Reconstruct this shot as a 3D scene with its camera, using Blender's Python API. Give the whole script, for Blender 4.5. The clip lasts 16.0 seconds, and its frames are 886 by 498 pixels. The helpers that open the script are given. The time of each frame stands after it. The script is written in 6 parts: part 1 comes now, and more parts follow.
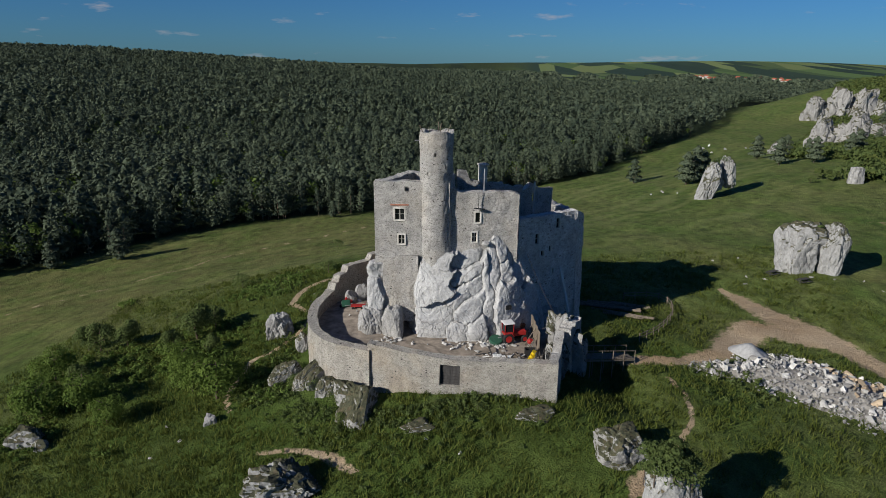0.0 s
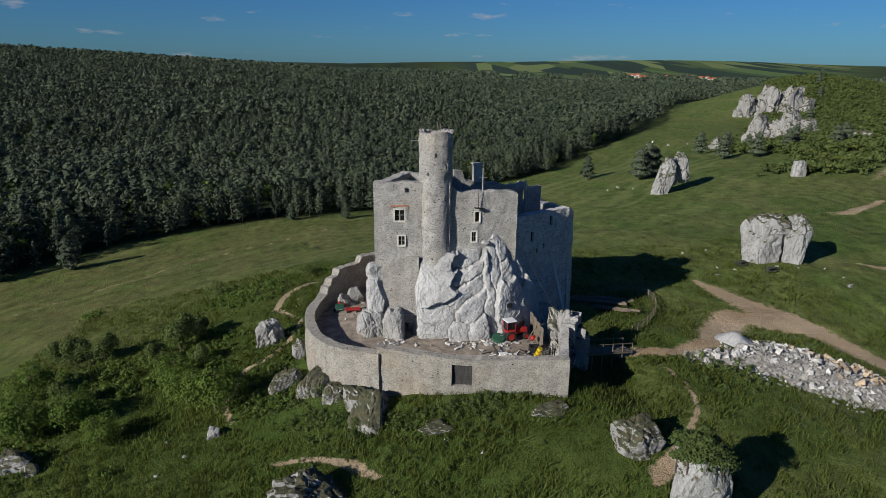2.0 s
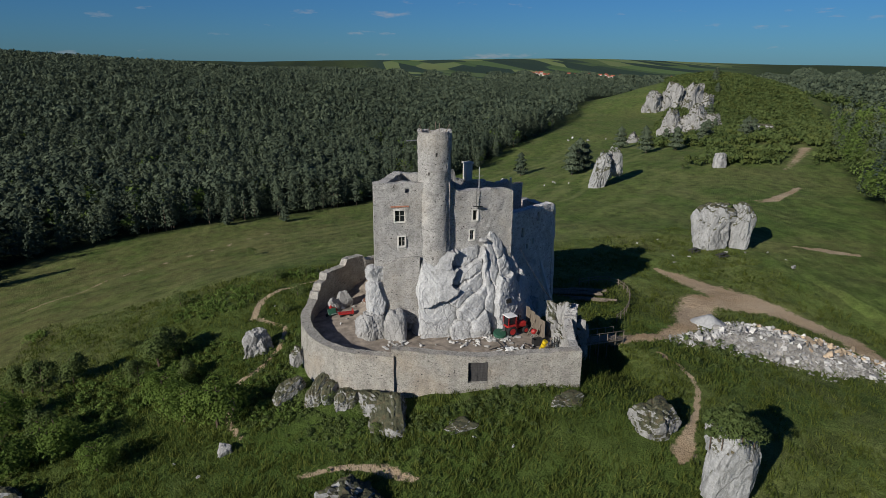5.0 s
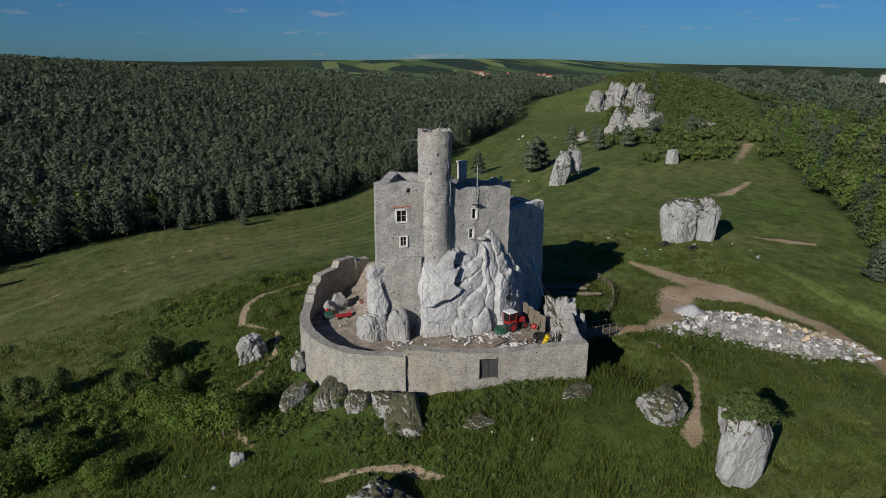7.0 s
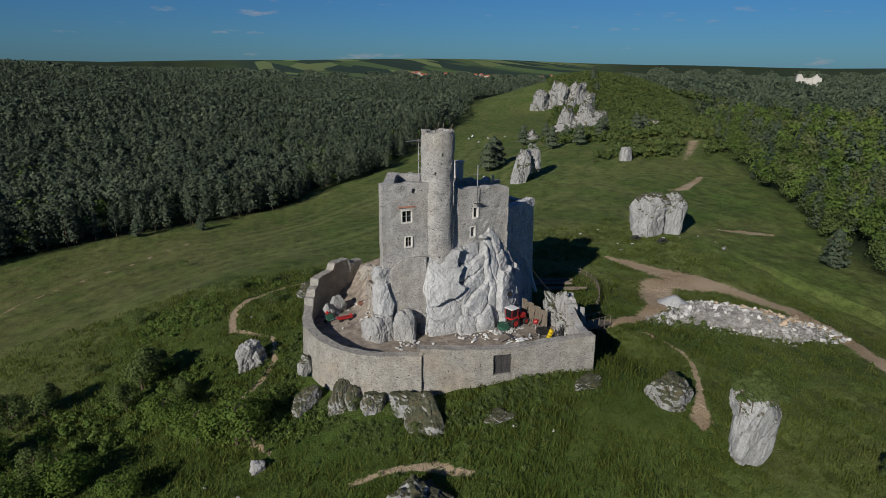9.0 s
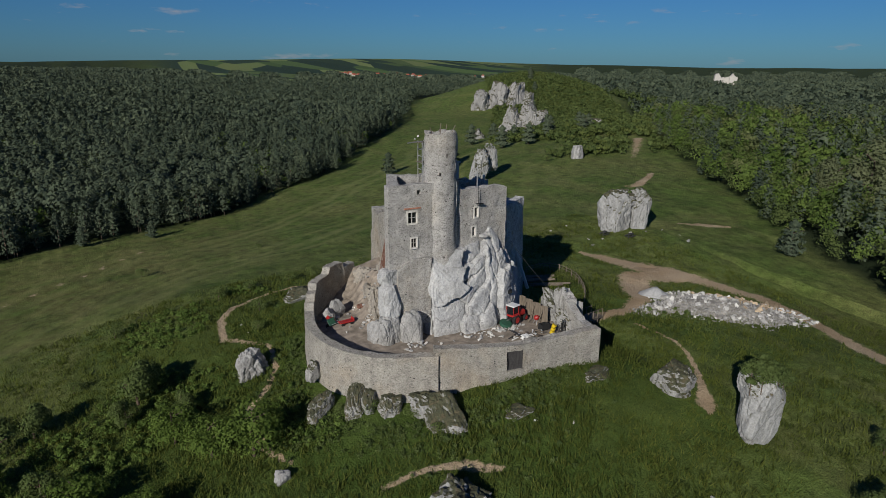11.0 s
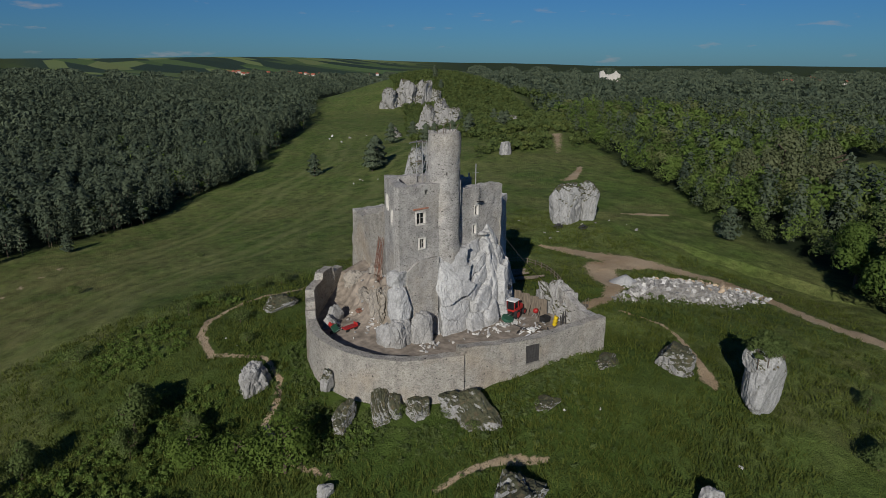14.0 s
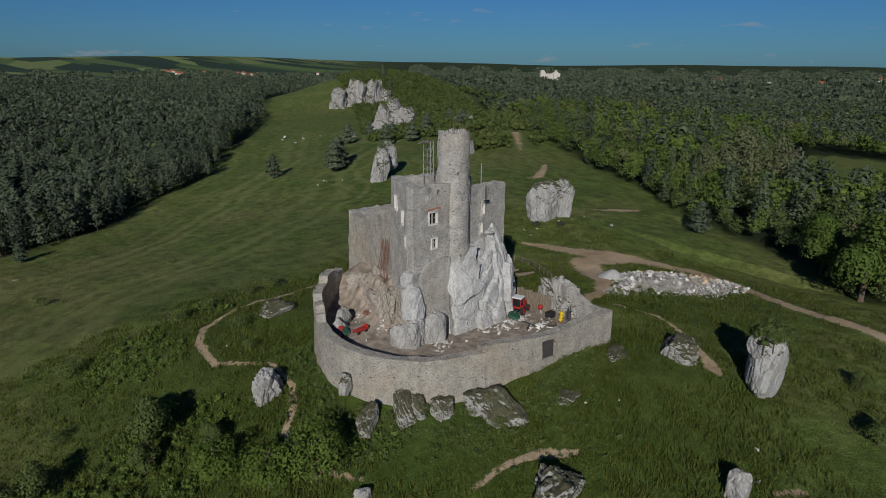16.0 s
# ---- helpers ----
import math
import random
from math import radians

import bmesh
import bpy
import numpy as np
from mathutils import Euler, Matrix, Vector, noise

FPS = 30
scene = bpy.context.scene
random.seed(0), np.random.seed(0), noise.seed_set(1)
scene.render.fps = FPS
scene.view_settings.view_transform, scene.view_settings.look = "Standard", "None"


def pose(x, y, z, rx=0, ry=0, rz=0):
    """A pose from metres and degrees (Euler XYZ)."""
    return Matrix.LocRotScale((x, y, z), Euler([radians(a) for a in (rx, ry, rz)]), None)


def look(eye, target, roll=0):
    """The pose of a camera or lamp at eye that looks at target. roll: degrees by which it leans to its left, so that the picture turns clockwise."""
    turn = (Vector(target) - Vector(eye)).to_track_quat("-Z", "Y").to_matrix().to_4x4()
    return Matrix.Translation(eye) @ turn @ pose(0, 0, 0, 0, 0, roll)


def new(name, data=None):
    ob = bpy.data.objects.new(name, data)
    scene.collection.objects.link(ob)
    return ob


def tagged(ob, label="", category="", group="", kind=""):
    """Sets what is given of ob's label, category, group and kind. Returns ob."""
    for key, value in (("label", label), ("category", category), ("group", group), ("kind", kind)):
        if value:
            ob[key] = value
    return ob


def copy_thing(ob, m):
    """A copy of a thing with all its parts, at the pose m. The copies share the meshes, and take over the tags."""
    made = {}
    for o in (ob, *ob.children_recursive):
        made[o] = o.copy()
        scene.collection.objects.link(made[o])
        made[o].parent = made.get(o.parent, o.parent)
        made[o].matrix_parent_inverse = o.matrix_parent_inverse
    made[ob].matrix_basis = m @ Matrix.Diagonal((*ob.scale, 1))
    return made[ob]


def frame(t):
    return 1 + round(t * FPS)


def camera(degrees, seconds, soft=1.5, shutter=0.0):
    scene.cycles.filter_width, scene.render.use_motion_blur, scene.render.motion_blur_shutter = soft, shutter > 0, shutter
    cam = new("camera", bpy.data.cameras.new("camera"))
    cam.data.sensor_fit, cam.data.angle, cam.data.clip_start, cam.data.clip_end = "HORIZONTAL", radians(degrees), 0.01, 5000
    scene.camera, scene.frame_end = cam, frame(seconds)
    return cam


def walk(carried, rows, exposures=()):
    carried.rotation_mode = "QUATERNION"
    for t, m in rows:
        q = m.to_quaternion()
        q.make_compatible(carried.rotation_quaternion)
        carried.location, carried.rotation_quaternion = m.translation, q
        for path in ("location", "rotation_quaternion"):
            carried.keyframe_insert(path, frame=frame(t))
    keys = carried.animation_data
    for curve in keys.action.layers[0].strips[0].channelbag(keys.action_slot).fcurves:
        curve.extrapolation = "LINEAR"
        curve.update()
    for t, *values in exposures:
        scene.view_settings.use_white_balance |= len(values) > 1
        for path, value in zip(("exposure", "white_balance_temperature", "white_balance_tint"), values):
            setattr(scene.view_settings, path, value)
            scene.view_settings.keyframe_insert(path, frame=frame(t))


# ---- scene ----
cam = camera(69.7, 16.0, soft=0.6)
METRES, EYE, TILT, LEAN, TURN = 60.0, 31.5, -3.366, 1.373, 0.0
ROWS = [
    (0.0, 0.0, 0.0, 0.0, 0.46, -13.05, -1.99),
    (0.5, -0.0285, 0.001, -0.0006, -0.91, -13.03, -1.89),
    (1.0, -0.0571, 0.0026, -0.0011, -2.28, -13.02, -1.8),
    (1.5, -0.0857, 0.0045, -0.0016, -3.65, -12.99, -1.7),
    (2.0, -0.1139, 0.0067, -0.0021, -5.01, -12.94, -1.61),
    (2.5, -0.142, 0.0092, -0.0025, -6.38, -12.93, -1.51),
    (3.0, -0.1703, 0.0118, -0.0025, -7.74, -12.91, -1.42),
    (3.5, -0.1987, 0.0154, -0.0026, -9.1, -12.9, -1.34),
    (4.0, -0.2266, 0.0196, -0.0029, -10.47, -12.9, -1.25),
    (6.5, -0.3646, 0.0473, -0.0054, -17.2, -12.83, -0.85),
    (7.0, -0.3925, 0.0535, -0.0061, -18.52, -12.8, -0.76),
    (7.5, -0.4215, 0.0608, -0.0065, -19.87, -12.77, -0.68),
    (8.0, -0.4514, 0.0687, -0.0065, -21.24, -12.74, -0.59),
    (8.5, -0.4814, 0.0776, -0.0062, -22.64, -12.74, -0.5),
    (9.0, -0.5125, 0.0883, -0.0064, -24.09, -12.74, -0.42),
    (11.5, -0.6678, 0.1597, -0.0035, -31.71, -12.73, 0.08),
    (12.0, -0.6976, 0.1791, -0.0028, -33.27, -12.76, 0.18),
    (12.5, -0.7262, 0.2001, -0.0026, -34.87, -12.8, 0.31),
    (13.0, -0.7547, 0.2212, -0.0022, -36.49, -12.84, 0.42),
    (13.5, -0.7826, 0.2419, -0.0017, -38.1, -12.88, 0.54),
    (14.0, -0.8094, 0.2627, -0.0011, -39.6, -12.93, 0.66),
    (14.5, -0.8358, 0.2832, -0.0005, -40.98, -12.97, 0.73),
    (15.0, -0.8614, 0.3042, -0.0001, -42.31, -13.0, 0.81),
    (15.5, -0.8863, 0.3262, 0.0009, -43.59, -13.04, 0.87),
    (16.0, -0.9101, 0.3474, 0.0024, -44.84, -13.06, 0.95),
]
walk(cam, [(t, pose(0, 0, EYE, TILT, LEAN, TURN) @ pose(METRES * x, METRES * y, METRES * z, 90 + pitch, roll, yaw)) for t, x, y, z, yaw, pitch, roll in ROWS],
     exposures=[(0.0, 0.26), (4.0, 0.18), (9.0, 0.0), (12.5, -0.14), (16.0, -0.22)])

# ---------------------------------------------------------------- light
SUN_AZ, SUN_EL = math.atan2(-0.809, -0.588), radians(24.5)
world = bpy.data.worlds.new("sky")
scene.world = world
world.use_nodes = True
wn, wl = world.node_tree.nodes, world.node_tree.links
wn.clear()
w_out, w_bg, w_sky = wn.new("ShaderNodeOutputWorld"), wn.new("ShaderNodeBackground"), wn.new("ShaderNodeTexSky")
w_sky.sky_type, w_sky.sun_disc = "NISHITA", False
w_sky.sun_elevation, w_sky.sun_rotation = SUN_EL, SUN_AZ
w_sky.air_density, w_sky.dust_density, w_sky.ozone_density = 1.0, 0.15, 3.2
w_bg.inputs["Strength"].default_value = 0.043
# small fair-weather clouds low over the horizon
w_tc, w_map = wn.new("ShaderNodeTexCoord"), wn.new("ShaderNodeMapping")
w_map.inputs["Scale"].default_value = (7.0, 7.0, 34.0)
w_map.inputs["Location"].default_value = (1.3, 4.2, 0.6)
w_no, w_ramp = wn.new("ShaderNodeTexNoise"), wn.new("ShaderNodeValToRGB")
w_no.inputs["Scale"].default_value, w_no.inputs["Detail"].default_value = 1.9, 5.0
w_no.inputs["Roughness"].default_value = 0.55
w_ramp.color_ramp.elements[0].position, w_ramp.color_ramp.elements[1].position = 0.63, 0.80
w_ramp.color_ramp.elements[0].color, w_ramp.color_ramp.elements[1].color = (0, 0, 0, 1), (0.75, 0.75, 0.75, 1)
w_mix = wn.new("ShaderNodeMixRGB")
w_mix.inputs[2].default_value = (7.5, 7.2, 7.6, 1)
wl.new(w_tc.outputs["Generated"], w_map.inputs["Vector"])
wl.new(w_map.outputs["Vector"], w_no.inputs["Vector"])
wl.new(w_no.outputs["Fac"], w_ramp.inputs["Fac"])
wl.new(w_ramp.outputs["Color"], w_mix.inputs["Fac"])
w_tint = wn.new("ShaderNodeMixRGB")
w_tint.blend_type, w_tint.inputs[0].default_value, w_tint.inputs[2].default_value = "MULTIPLY", 1.0, (0.272, 0.645, 1.19, 1)
wl.new(w_sky.outputs["Color"], w_tint.inputs[1])
wl.new(w_tint.outputs["Color"], w_mix.inputs[1])
wl.new(w_mix.outputs["Color"], w_bg.inputs["Color"])
wl.new(w_bg.outputs["Background"], w_out.inputs["Surface"])
sun = new("sun", bpy.data.lights.new("sun", "SUN"))
sun.data.energy, sun.data.angle, sun.data.color = 5.0, radians(0.6), (0.985, 0.94, 0.875)
sun.matrix_world = look((-80.9, -58.8, 68), (0, 0, 68 - 100.0 * math.tan(SUN_EL)))

# ---------------------------------------------------------------- materials


def mat_new(name, rough=0.9):
    m = bpy.data.materials.new(name)
    m.use_nodes = True
    n, l = m.node_tree.nodes, m.node_tree.links
    b = n["Principled BSDF"]
    b.inputs["Roughness"].default_value = rough
    b.inputs["Specular IOR Level"].default_value = 0.25
    return m, n, l, b


def noise_node(n, l, scale, detail=4.0, vec=None, rough=0.55):
    t = n.new("ShaderNodeTexNoise")
    t.inputs["Scale"].default_value, t.inputs["Detail"].default_value, t.inputs["Roughness"].default_value = scale, detail, rough
    if vec is None:
        vec = n.new("ShaderNodeNewGeometry").outputs["Position"]
    l.new(vec, t.inputs["Vector"])
    return t.outputs["Fac"]


def ramp(n, l, fac, *stops):
    r = n.new("ShaderNodeValToRGB")
    while len(r.color_ramp.elements) < len(stops):
        r.color_ramp.elements.new(0.5)
    for e, (p, c) in zip(r.color_ramp.elements, stops):
        e.position, e.color = p, (*c, 1) if len(c) == 3 else c
    l.new(fac, r.inputs["Fac"])
    return r.outputs["Color"]


def grey(v):
    return (v, v, v)


def mix(n, l, fac, a, b, mode="MIX"):
    m = n.new("ShaderNodeMixRGB")
    m.blend_type = mode
    for k, v in ((0, fac), (1, a), (2, b)):
        if isinstance(v, (int, float)):
            m.inputs[k].default_value = v
        elif isinstance(v, tuple):
            m.inputs[k].default_value = (*v, 1)
        else:
            l.new(v, m.inputs[k])
    return m.outputs["Color"]


def calc(n, l, op, a, b=0.0):
    m = n.new("ShaderNodeMath")
    m.operation = op
    for k, v in ((0, a), (1, b)):
        if isinstance(v, (int, float)):
            m.inputs[k].default_value = v
        else:
            l.new(v, m.inputs[k])
    return m.outputs[0]


def bump(n, l, b, height, strength=0.5, dist=0.1):
    u = n.new("ShaderNodeBump")
    u.inputs["Strength"].default_value, u.inputs["Distance"].default_value = strength, dist
    l.new(height, u.inputs["Height"])
    l.new(u.outputs["Normal"], b.inputs["Normal"])


def stretched(n, l, sx, sy, sz):
    m = n.new("ShaderNodeMapping")
    m.inputs["Scale"].default_value = (sx, sy, sz)
    l.new(n.new("ShaderNodeNewGeometry").outputs["Position"], m.inputs["Vector"])
    return m.outputs["Vector"]


def attr(n, name):
    a = n.new("ShaderNodeAttribute")
    a.attribute_name = name
    return a.outputs["Fac"]


def masonry_mat(name, light, dark, mortar, scale=2.6, warm=(0.5, 0.42, 0.3), warm_amount=0.3):
    """Rubble masonry of rough limestone: cells of their own tone, recessed joints, holes, stains."""
    m, n, l, b = mat_new(name, 0.95)
    vec = stretched(n, l, 1, 1, 1.45)
    v = n.new("ShaderNodeTexVoronoi")
    v.feature = "F1"
    v.inputs["Scale"].default_value, v.inputs["Randomness"].default_value = scale, 0.95
    l.new(vec, v.inputs["Vector"])
    e = n.new("ShaderNodeTexVoronoi")
    e.feature = "DISTANCE_TO_EDGE"
    e.inputs["Scale"].default_value, e.inputs["Randomness"].default_value = scale, 0.95
    l.new(vec, e.inputs["Vector"])
    sep = n.new("ShaderNodeSeparateColor")
    l.new(v.outputs["Color"], sep.inputs["Color"])
    stone = ramp(n, l, sep.outputs["Red"], (0.0, dark), (0.10, tuple((a + c) / 2 for a, c in zip(light, dark))), (0.3, light), (0.9, tuple(min(c * 1.12, 0.8) for c in light)), (1.0, dark))
    big = noise_node(n, l, 0.22, 5)
    stone = mix(n, l, calc(n, l, "MULTIPLY", ramp(n, l, big, (0.5, grey(0)), (0.68, grey(1))), warm_amount), stone, warm)
    streak = noise_node(n, l, 1.0, 5, stretched(n, l, 1.1, 1.1, 0.12))
    stone = mix(n, l, ramp(n, l, streak, (0.45, grey(0)), (0.75, grey(0.45))), stone, tuple(c * 0.65 for c in light))
    joint = ramp(n, l, e.outputs["Distance"], (0.02, grey(0.45)), (0.10, grey(0)))
    col = mix(n, l, joint, stone, mortar)
    hole = ramp(n, l, sep.outputs["Green"], (0.984, grey(0)), (0.988, grey(1)))
    hole = mix(n, l, 1.0, hole, ramp(n, l, e.outputs["Distance"], (0.10, grey(0)), (0.16, grey(1))), "MULTIPLY")
    col = mix(n, l, hole, col, (0.05, 0.045, 0.04))
    fine = noise_node(n, l, 9.0, 6, None, 0.72)
    col = mix(n, l, 0.85, col, ramp(n, l, fine, (0.34, grey(0.38)), (0.45, grey(0.92)), (0.68, grey(1.3))), "MULTIPLY")
    patch = noise_node(n, l, 0.9, 5)
    col = mix(n, l, 0.6, col, ramp(n, l, patch, (0.35, grey(0.72)), (0.65, grey(1.18))), "MULTIPLY")
    l.new(col, b.inputs["Base Color"])
    h = calc(n, l, "ADD", ramp(n, l, e.outputs["Distance"], (0.0, grey(0)), (0.14, grey(1))), calc(n, l, "MULTIPLY", fine, 0.7))
    h = calc(n, l, "SUBTRACT", h, calc(n, l, "MULTIPLY", hole, 1.5))
    bump(n, l, b, h, 0.95, 0.08)
    return m


def limestone_mat(name, light=(0.43, 0.43, 0.42), moss=0.0, stain=0.5):
    """Weathered white limestone: grey patina, dark runs, pits, fractures; moss where it lies flat."""
    m, n, l, b = mat_new(name, 0.93)
    vec = stretched(n, l, 1, 1, 0.45)
    a = noise_node(n, l, 0.35, 7, vec, 0.62)
    c = noise_node(n, l, 2.2, 6, vec, 0.6)
    col = ramp(n, l, a, (0.24, tuple(x * 0.55 for x in light)), (0.44, tuple(x * 0.84 for x in light)), (0.64, light), (0.85, tuple(min(x * 1.15, 0.8) for x in light)))
    col = mix(n, l, ramp(n, l, c, (0.52, grey(0)), (0.72, grey(stain))), col, (0.15, 0.145, 0.135))
    w = n.new("ShaderNodeTexVoronoi")
    w.feature = "DISTANCE_TO_EDGE"
    w.inputs["Scale"].default_value = 0.25
    warp = n.new("ShaderNodeVectorMath")
    warp.operation = "ADD"
    wt = n.new("ShaderNodeTexNoise")
    wt.inputs["Scale"].default_value = 0.9
    l.new(vec, wt.inputs["Vector"])
    l.new(vec, warp.inputs[0])
    l.new(wt.outputs["Color"], warp.inputs[1])
    l.new(warp.outputs[0], w.inputs["Vector"])
    crack = ramp(n, l, w.outputs["Distance"], (0.0, grey(0.6)), (0.02, grey(0)))
    col = mix(n, l, mix(n, l, 0.75, crack, ramp(n, l, a, (0.4, grey(0)), (0.6, grey(1))), "MULTIPLY"), col, (0.10, 0.095, 0.09))
    if moss:
        g = n.new("ShaderNodeNewGeometry")
        sx = n.new("ShaderNodeSeparateXYZ")
        l.new(g.outputs["Normal"], sx.inputs[0])
        k = calc(n, l, "ADD", calc(n, l, "MULTIPLY", sx.outputs["Z"], 0.75), calc(n, l, "MULTIPLY", noise_node(n, l, 1.1, 7, None, 0.68), 0.55))
        col = mix(n, l, ramp(n, l, k, (0.50, grey(0)), (0.70, grey(0.92))), col,
                  ramp(n, l, c, (0.3, (0.020, 0.024, 0.009)), (0.5, (0.046, 0.048, 0.018)), (0.7, (0.095, 0.075, 0.038))))
    l.new(col, b.inputs["Base Color"])
    r1, r2 = noise_node(n, l, 0.8, 7, None, 0.6), noise_node(n, l, 4.5, 6, None, 0.65)
    h = calc(n, l, "ADD", calc(n, l, "MULTIPLY", r1, 2.4), calc(n, l, "MULTIPLY", r2, 0.9))
    h = calc(n, l, "SUBTRACT", h, calc(n, l, "MULTIPLY", crack, 0.6))
    col = mix(n, l, 0.5, col, ramp(n, l, r2, (0.34, grey(0.55)), (0.62, grey(1.2))), "MULTIPLY")
    l.new(col, b.inputs["Base Color"])
    bump(n, l, b, h, 0.6, 0.16)
    return m


def plain_mat(name, col, rough=0.6, metal=0.0, spread=0.25, scale=6.0):
    m, n, l, b = mat_new(name, rough)
    f = noise_node(n, l, scale, 5)
    l.new(ramp(n, l, f, (0.3, tuple(c * (1 - spread) for c in col)), (0.7, tuple(min(c * (1 + spread), 0.85) for c in col))), b.inputs["Base Color"])
    b.inputs["Metallic"].default_value = metal
    bump(n, l, b, f, 0.15, 0.02)
    return m


def vary_by_object(m, low=0.55, high=1.2):
    """Gives every stone that shares the material a tone of its own."""
    n, l = m.node_tree.nodes, m.node_tree.links
    b = n["Principled BSDF"]
    src = b.inputs["Base Color"].links[0].from_socket
    o = n.new("ShaderNodeObjectInfo").outputs["Random"]
    l.new(mix(n, l, 1.0, src, ramp(n, l, o, (0.0, grey(low)), (1.0, grey(high))), "MULTIPLY"), b.inputs["Base Color"])
    return m


def wood_mat(name, col):
    m, n, l, b = mat_new(name, 0.85)
    f = noise_node(n, l, 5, 6, stretched(n, l, 1, 1, 0.2))
    l.new(ramp(n, l, f, (0.3, tuple(c * 0.45 for c in col)), (0.7, col)), b.inputs["Base Color"])
    bump(n, l, b, f, 0.5, 0.03)
    return m


def leaf_mat(name, a, c, patch=0.05, through_light=0.25):
    """Foliage: tone by spray, by tree and by patch of wood; a little light comes through."""
    m, n, l, b = mat_new(name, 0.75)
    g = n.new("ShaderNodeNewGeometry")
    t = mix(n, l, 0.6, g.outputs["Random Per Island"], attr(n, "tone"))
    t2 = mix(n, l, 0.35, t, noise_node(n, l, patch, 3))
    col = ramp(n, l, t2, (0.15, a), (0.85, c))
    l.new(col, b.inputs["Base Color"])
    b.inputs["Specular IOR Level"].default_value = 0.12
    tr, ms, out = n.new("ShaderNodeBsdfTranslucent"), n.new("ShaderNodeMixShader"), n["Material Output"]
    l.new(col, tr.inputs["Color"])
    ms.inputs[0].default_value = through_light
    l.new(b.outputs[0], ms.inputs[1])
    l.new(tr.outputs[0], ms.inputs[2])
    l.new(ms.outputs[0], out.inputs["Surface"])
    return m


def ground_mat():
    m, n, l, b = mat_new("meadow_grass", 0.95)
    b.inputs["Specular IOR Level"].default_value = 0.1
    n1, n2 = noise_node(n, l, 0.028, 5), noise_node(n, l, 0.16, 6)
    n3 = noise_node(n, l, 1.3, 6)
    n4 = noise_node(n, l, 6.0, 4)
    mown = noise_node(n, l, 0.10, 4, stretched(n, l, 1.0, 0.22, 1.0))
    col = ramp(n, l, n1, (0.32, (0.070, 0.110, 0.024)), (0.5, (0.090, 0.132, 0.030)), (0.68, (0.128, 0.146, 0.044)))
    col = mix(n, l, ramp(n, l, n2, (0.40, grey(0)), (0.70, grey(0.65))), col, (0.128, 0.140, 0.048))
    col = mix(n, l, ramp(n, l, mown, (0.48, grey(0)), (0.66, grey(0.5))), col, (0.165, 0.165, 0.062))
    col = mix(n, l, ramp(n, l, n3, (0.45, grey(0)), (0.75, grey(0.6))), col, (0.040, 0.068, 0.015))
    n5 = noise_node(n, l, 0.45, 6, stretched(n, l, 1.0, 0.6, 1.0), 0.7)
    col = mix(n, l, 0.75, col, ramp(n, l, n5, (0.34, grey(0.46)), (0.66, grey(1.5))), "MULTIPLY")
    col = mix(n, l, 0.7, col, ramp(n, l, n4, (0.3, grey(0.4)), (0.7, grey(1.45))), "MULTIPLY")
    # mowing lines that run along the wood's edge
    run = calc(n, l, "ADD", attr(n, "edge"), calc(n, l, "MULTIPLY", n1, 26.0))
    lines = calc(n, l, "SINE", calc(n, l, "MULTIPLY", run, 0.78))
    broad = calc(n, l, "SINE", calc(n, l, "MULTIPLY", run, 0.17))
    lines = calc(n, l, "ADD", calc(n, l, "MULTIPLY", lines, 0.7), calc(n, l, "MULTIPLY", broad, 0.5))
    lines = mix(n, l, 1.0, ramp(n, l, lines, (0.0, grey(0)), (0.9, grey(0.5))), ramp(n, l, n2, (0.35, grey(0.4)), (0.6, grey(1))), "MULTIPLY")
    col = mix(n, l, mix(n, l, 1.0, lines, attr(n, "mown"), "MULTIPLY"), col, (0.200, 0.215, 0.080))
    # lush tall grass round the castle, dry hay meadow to the west
    col = mix(n, l, calc(n, l, "MULTIPLY", attr(n, "lush"), 0.7), col, ramp(n, l, n3, (0.3, (0.030, 0.056, 0.009)), (0.7, (0.066, 0.100, 0.019))))
    col = mix(n, l, calc(n, l, "MULTIPLY", attr(n, "dry"), ramp(n, l, n2, (0.3, grey(0.1)), (0.65, grey(0.55)))), col, ramp(n, l, n5, (0.3, (0.105, 0.088, 0.034)), (0.7, (0.190, 0.160, 0.066))))
    # arable strips on the far slopes
    stripes = n.new("ShaderNodeTexVoronoi")
    stripes.inputs["Scale"].default_value = 0.009
    mp = n.new("ShaderNodeMapping")
    mp.inputs["Rotation"].default_value, mp.inputs["Scale"].default_value = (0, 0, 0.5), (1.0, 0.22, 0.0)
    l.new(n.new("ShaderNodeNewGeometry").outputs["Position"], mp.inputs["Vector"])
    l.new(mp.outputs["Vector"], stripes.inputs["Vector"])
    sp = n.new("ShaderNodeSeparateColor")
    l.new(stripes.outputs["Color"], sp.inputs["Color"])
    strips = ramp(n, l, sp.outputs["Red"], (0.0, (0.024, 0.042, 0.028)), (0.38, (0.030, 0.050, 0.030)), (0.44, (0.10, 0.155, 0.050)), (0.58, (0.045, 0.075, 0.03)), (0.75, (0.15, 0.19, 0.07)), (0.95, (0.13, 0.16, 0.06)))
    col = mix(n, l, attr(n, "field"), col, strips)
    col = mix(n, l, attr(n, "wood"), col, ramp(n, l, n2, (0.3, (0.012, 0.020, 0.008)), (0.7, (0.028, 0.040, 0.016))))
    # bare earth, chalky tracks
    k = calc(n, l, "ADD", attr(n, "dirt"), calc(n, l, "MULTIPLY", calc(n, l, "SUBTRACT", n3, 0.5), 0.9))
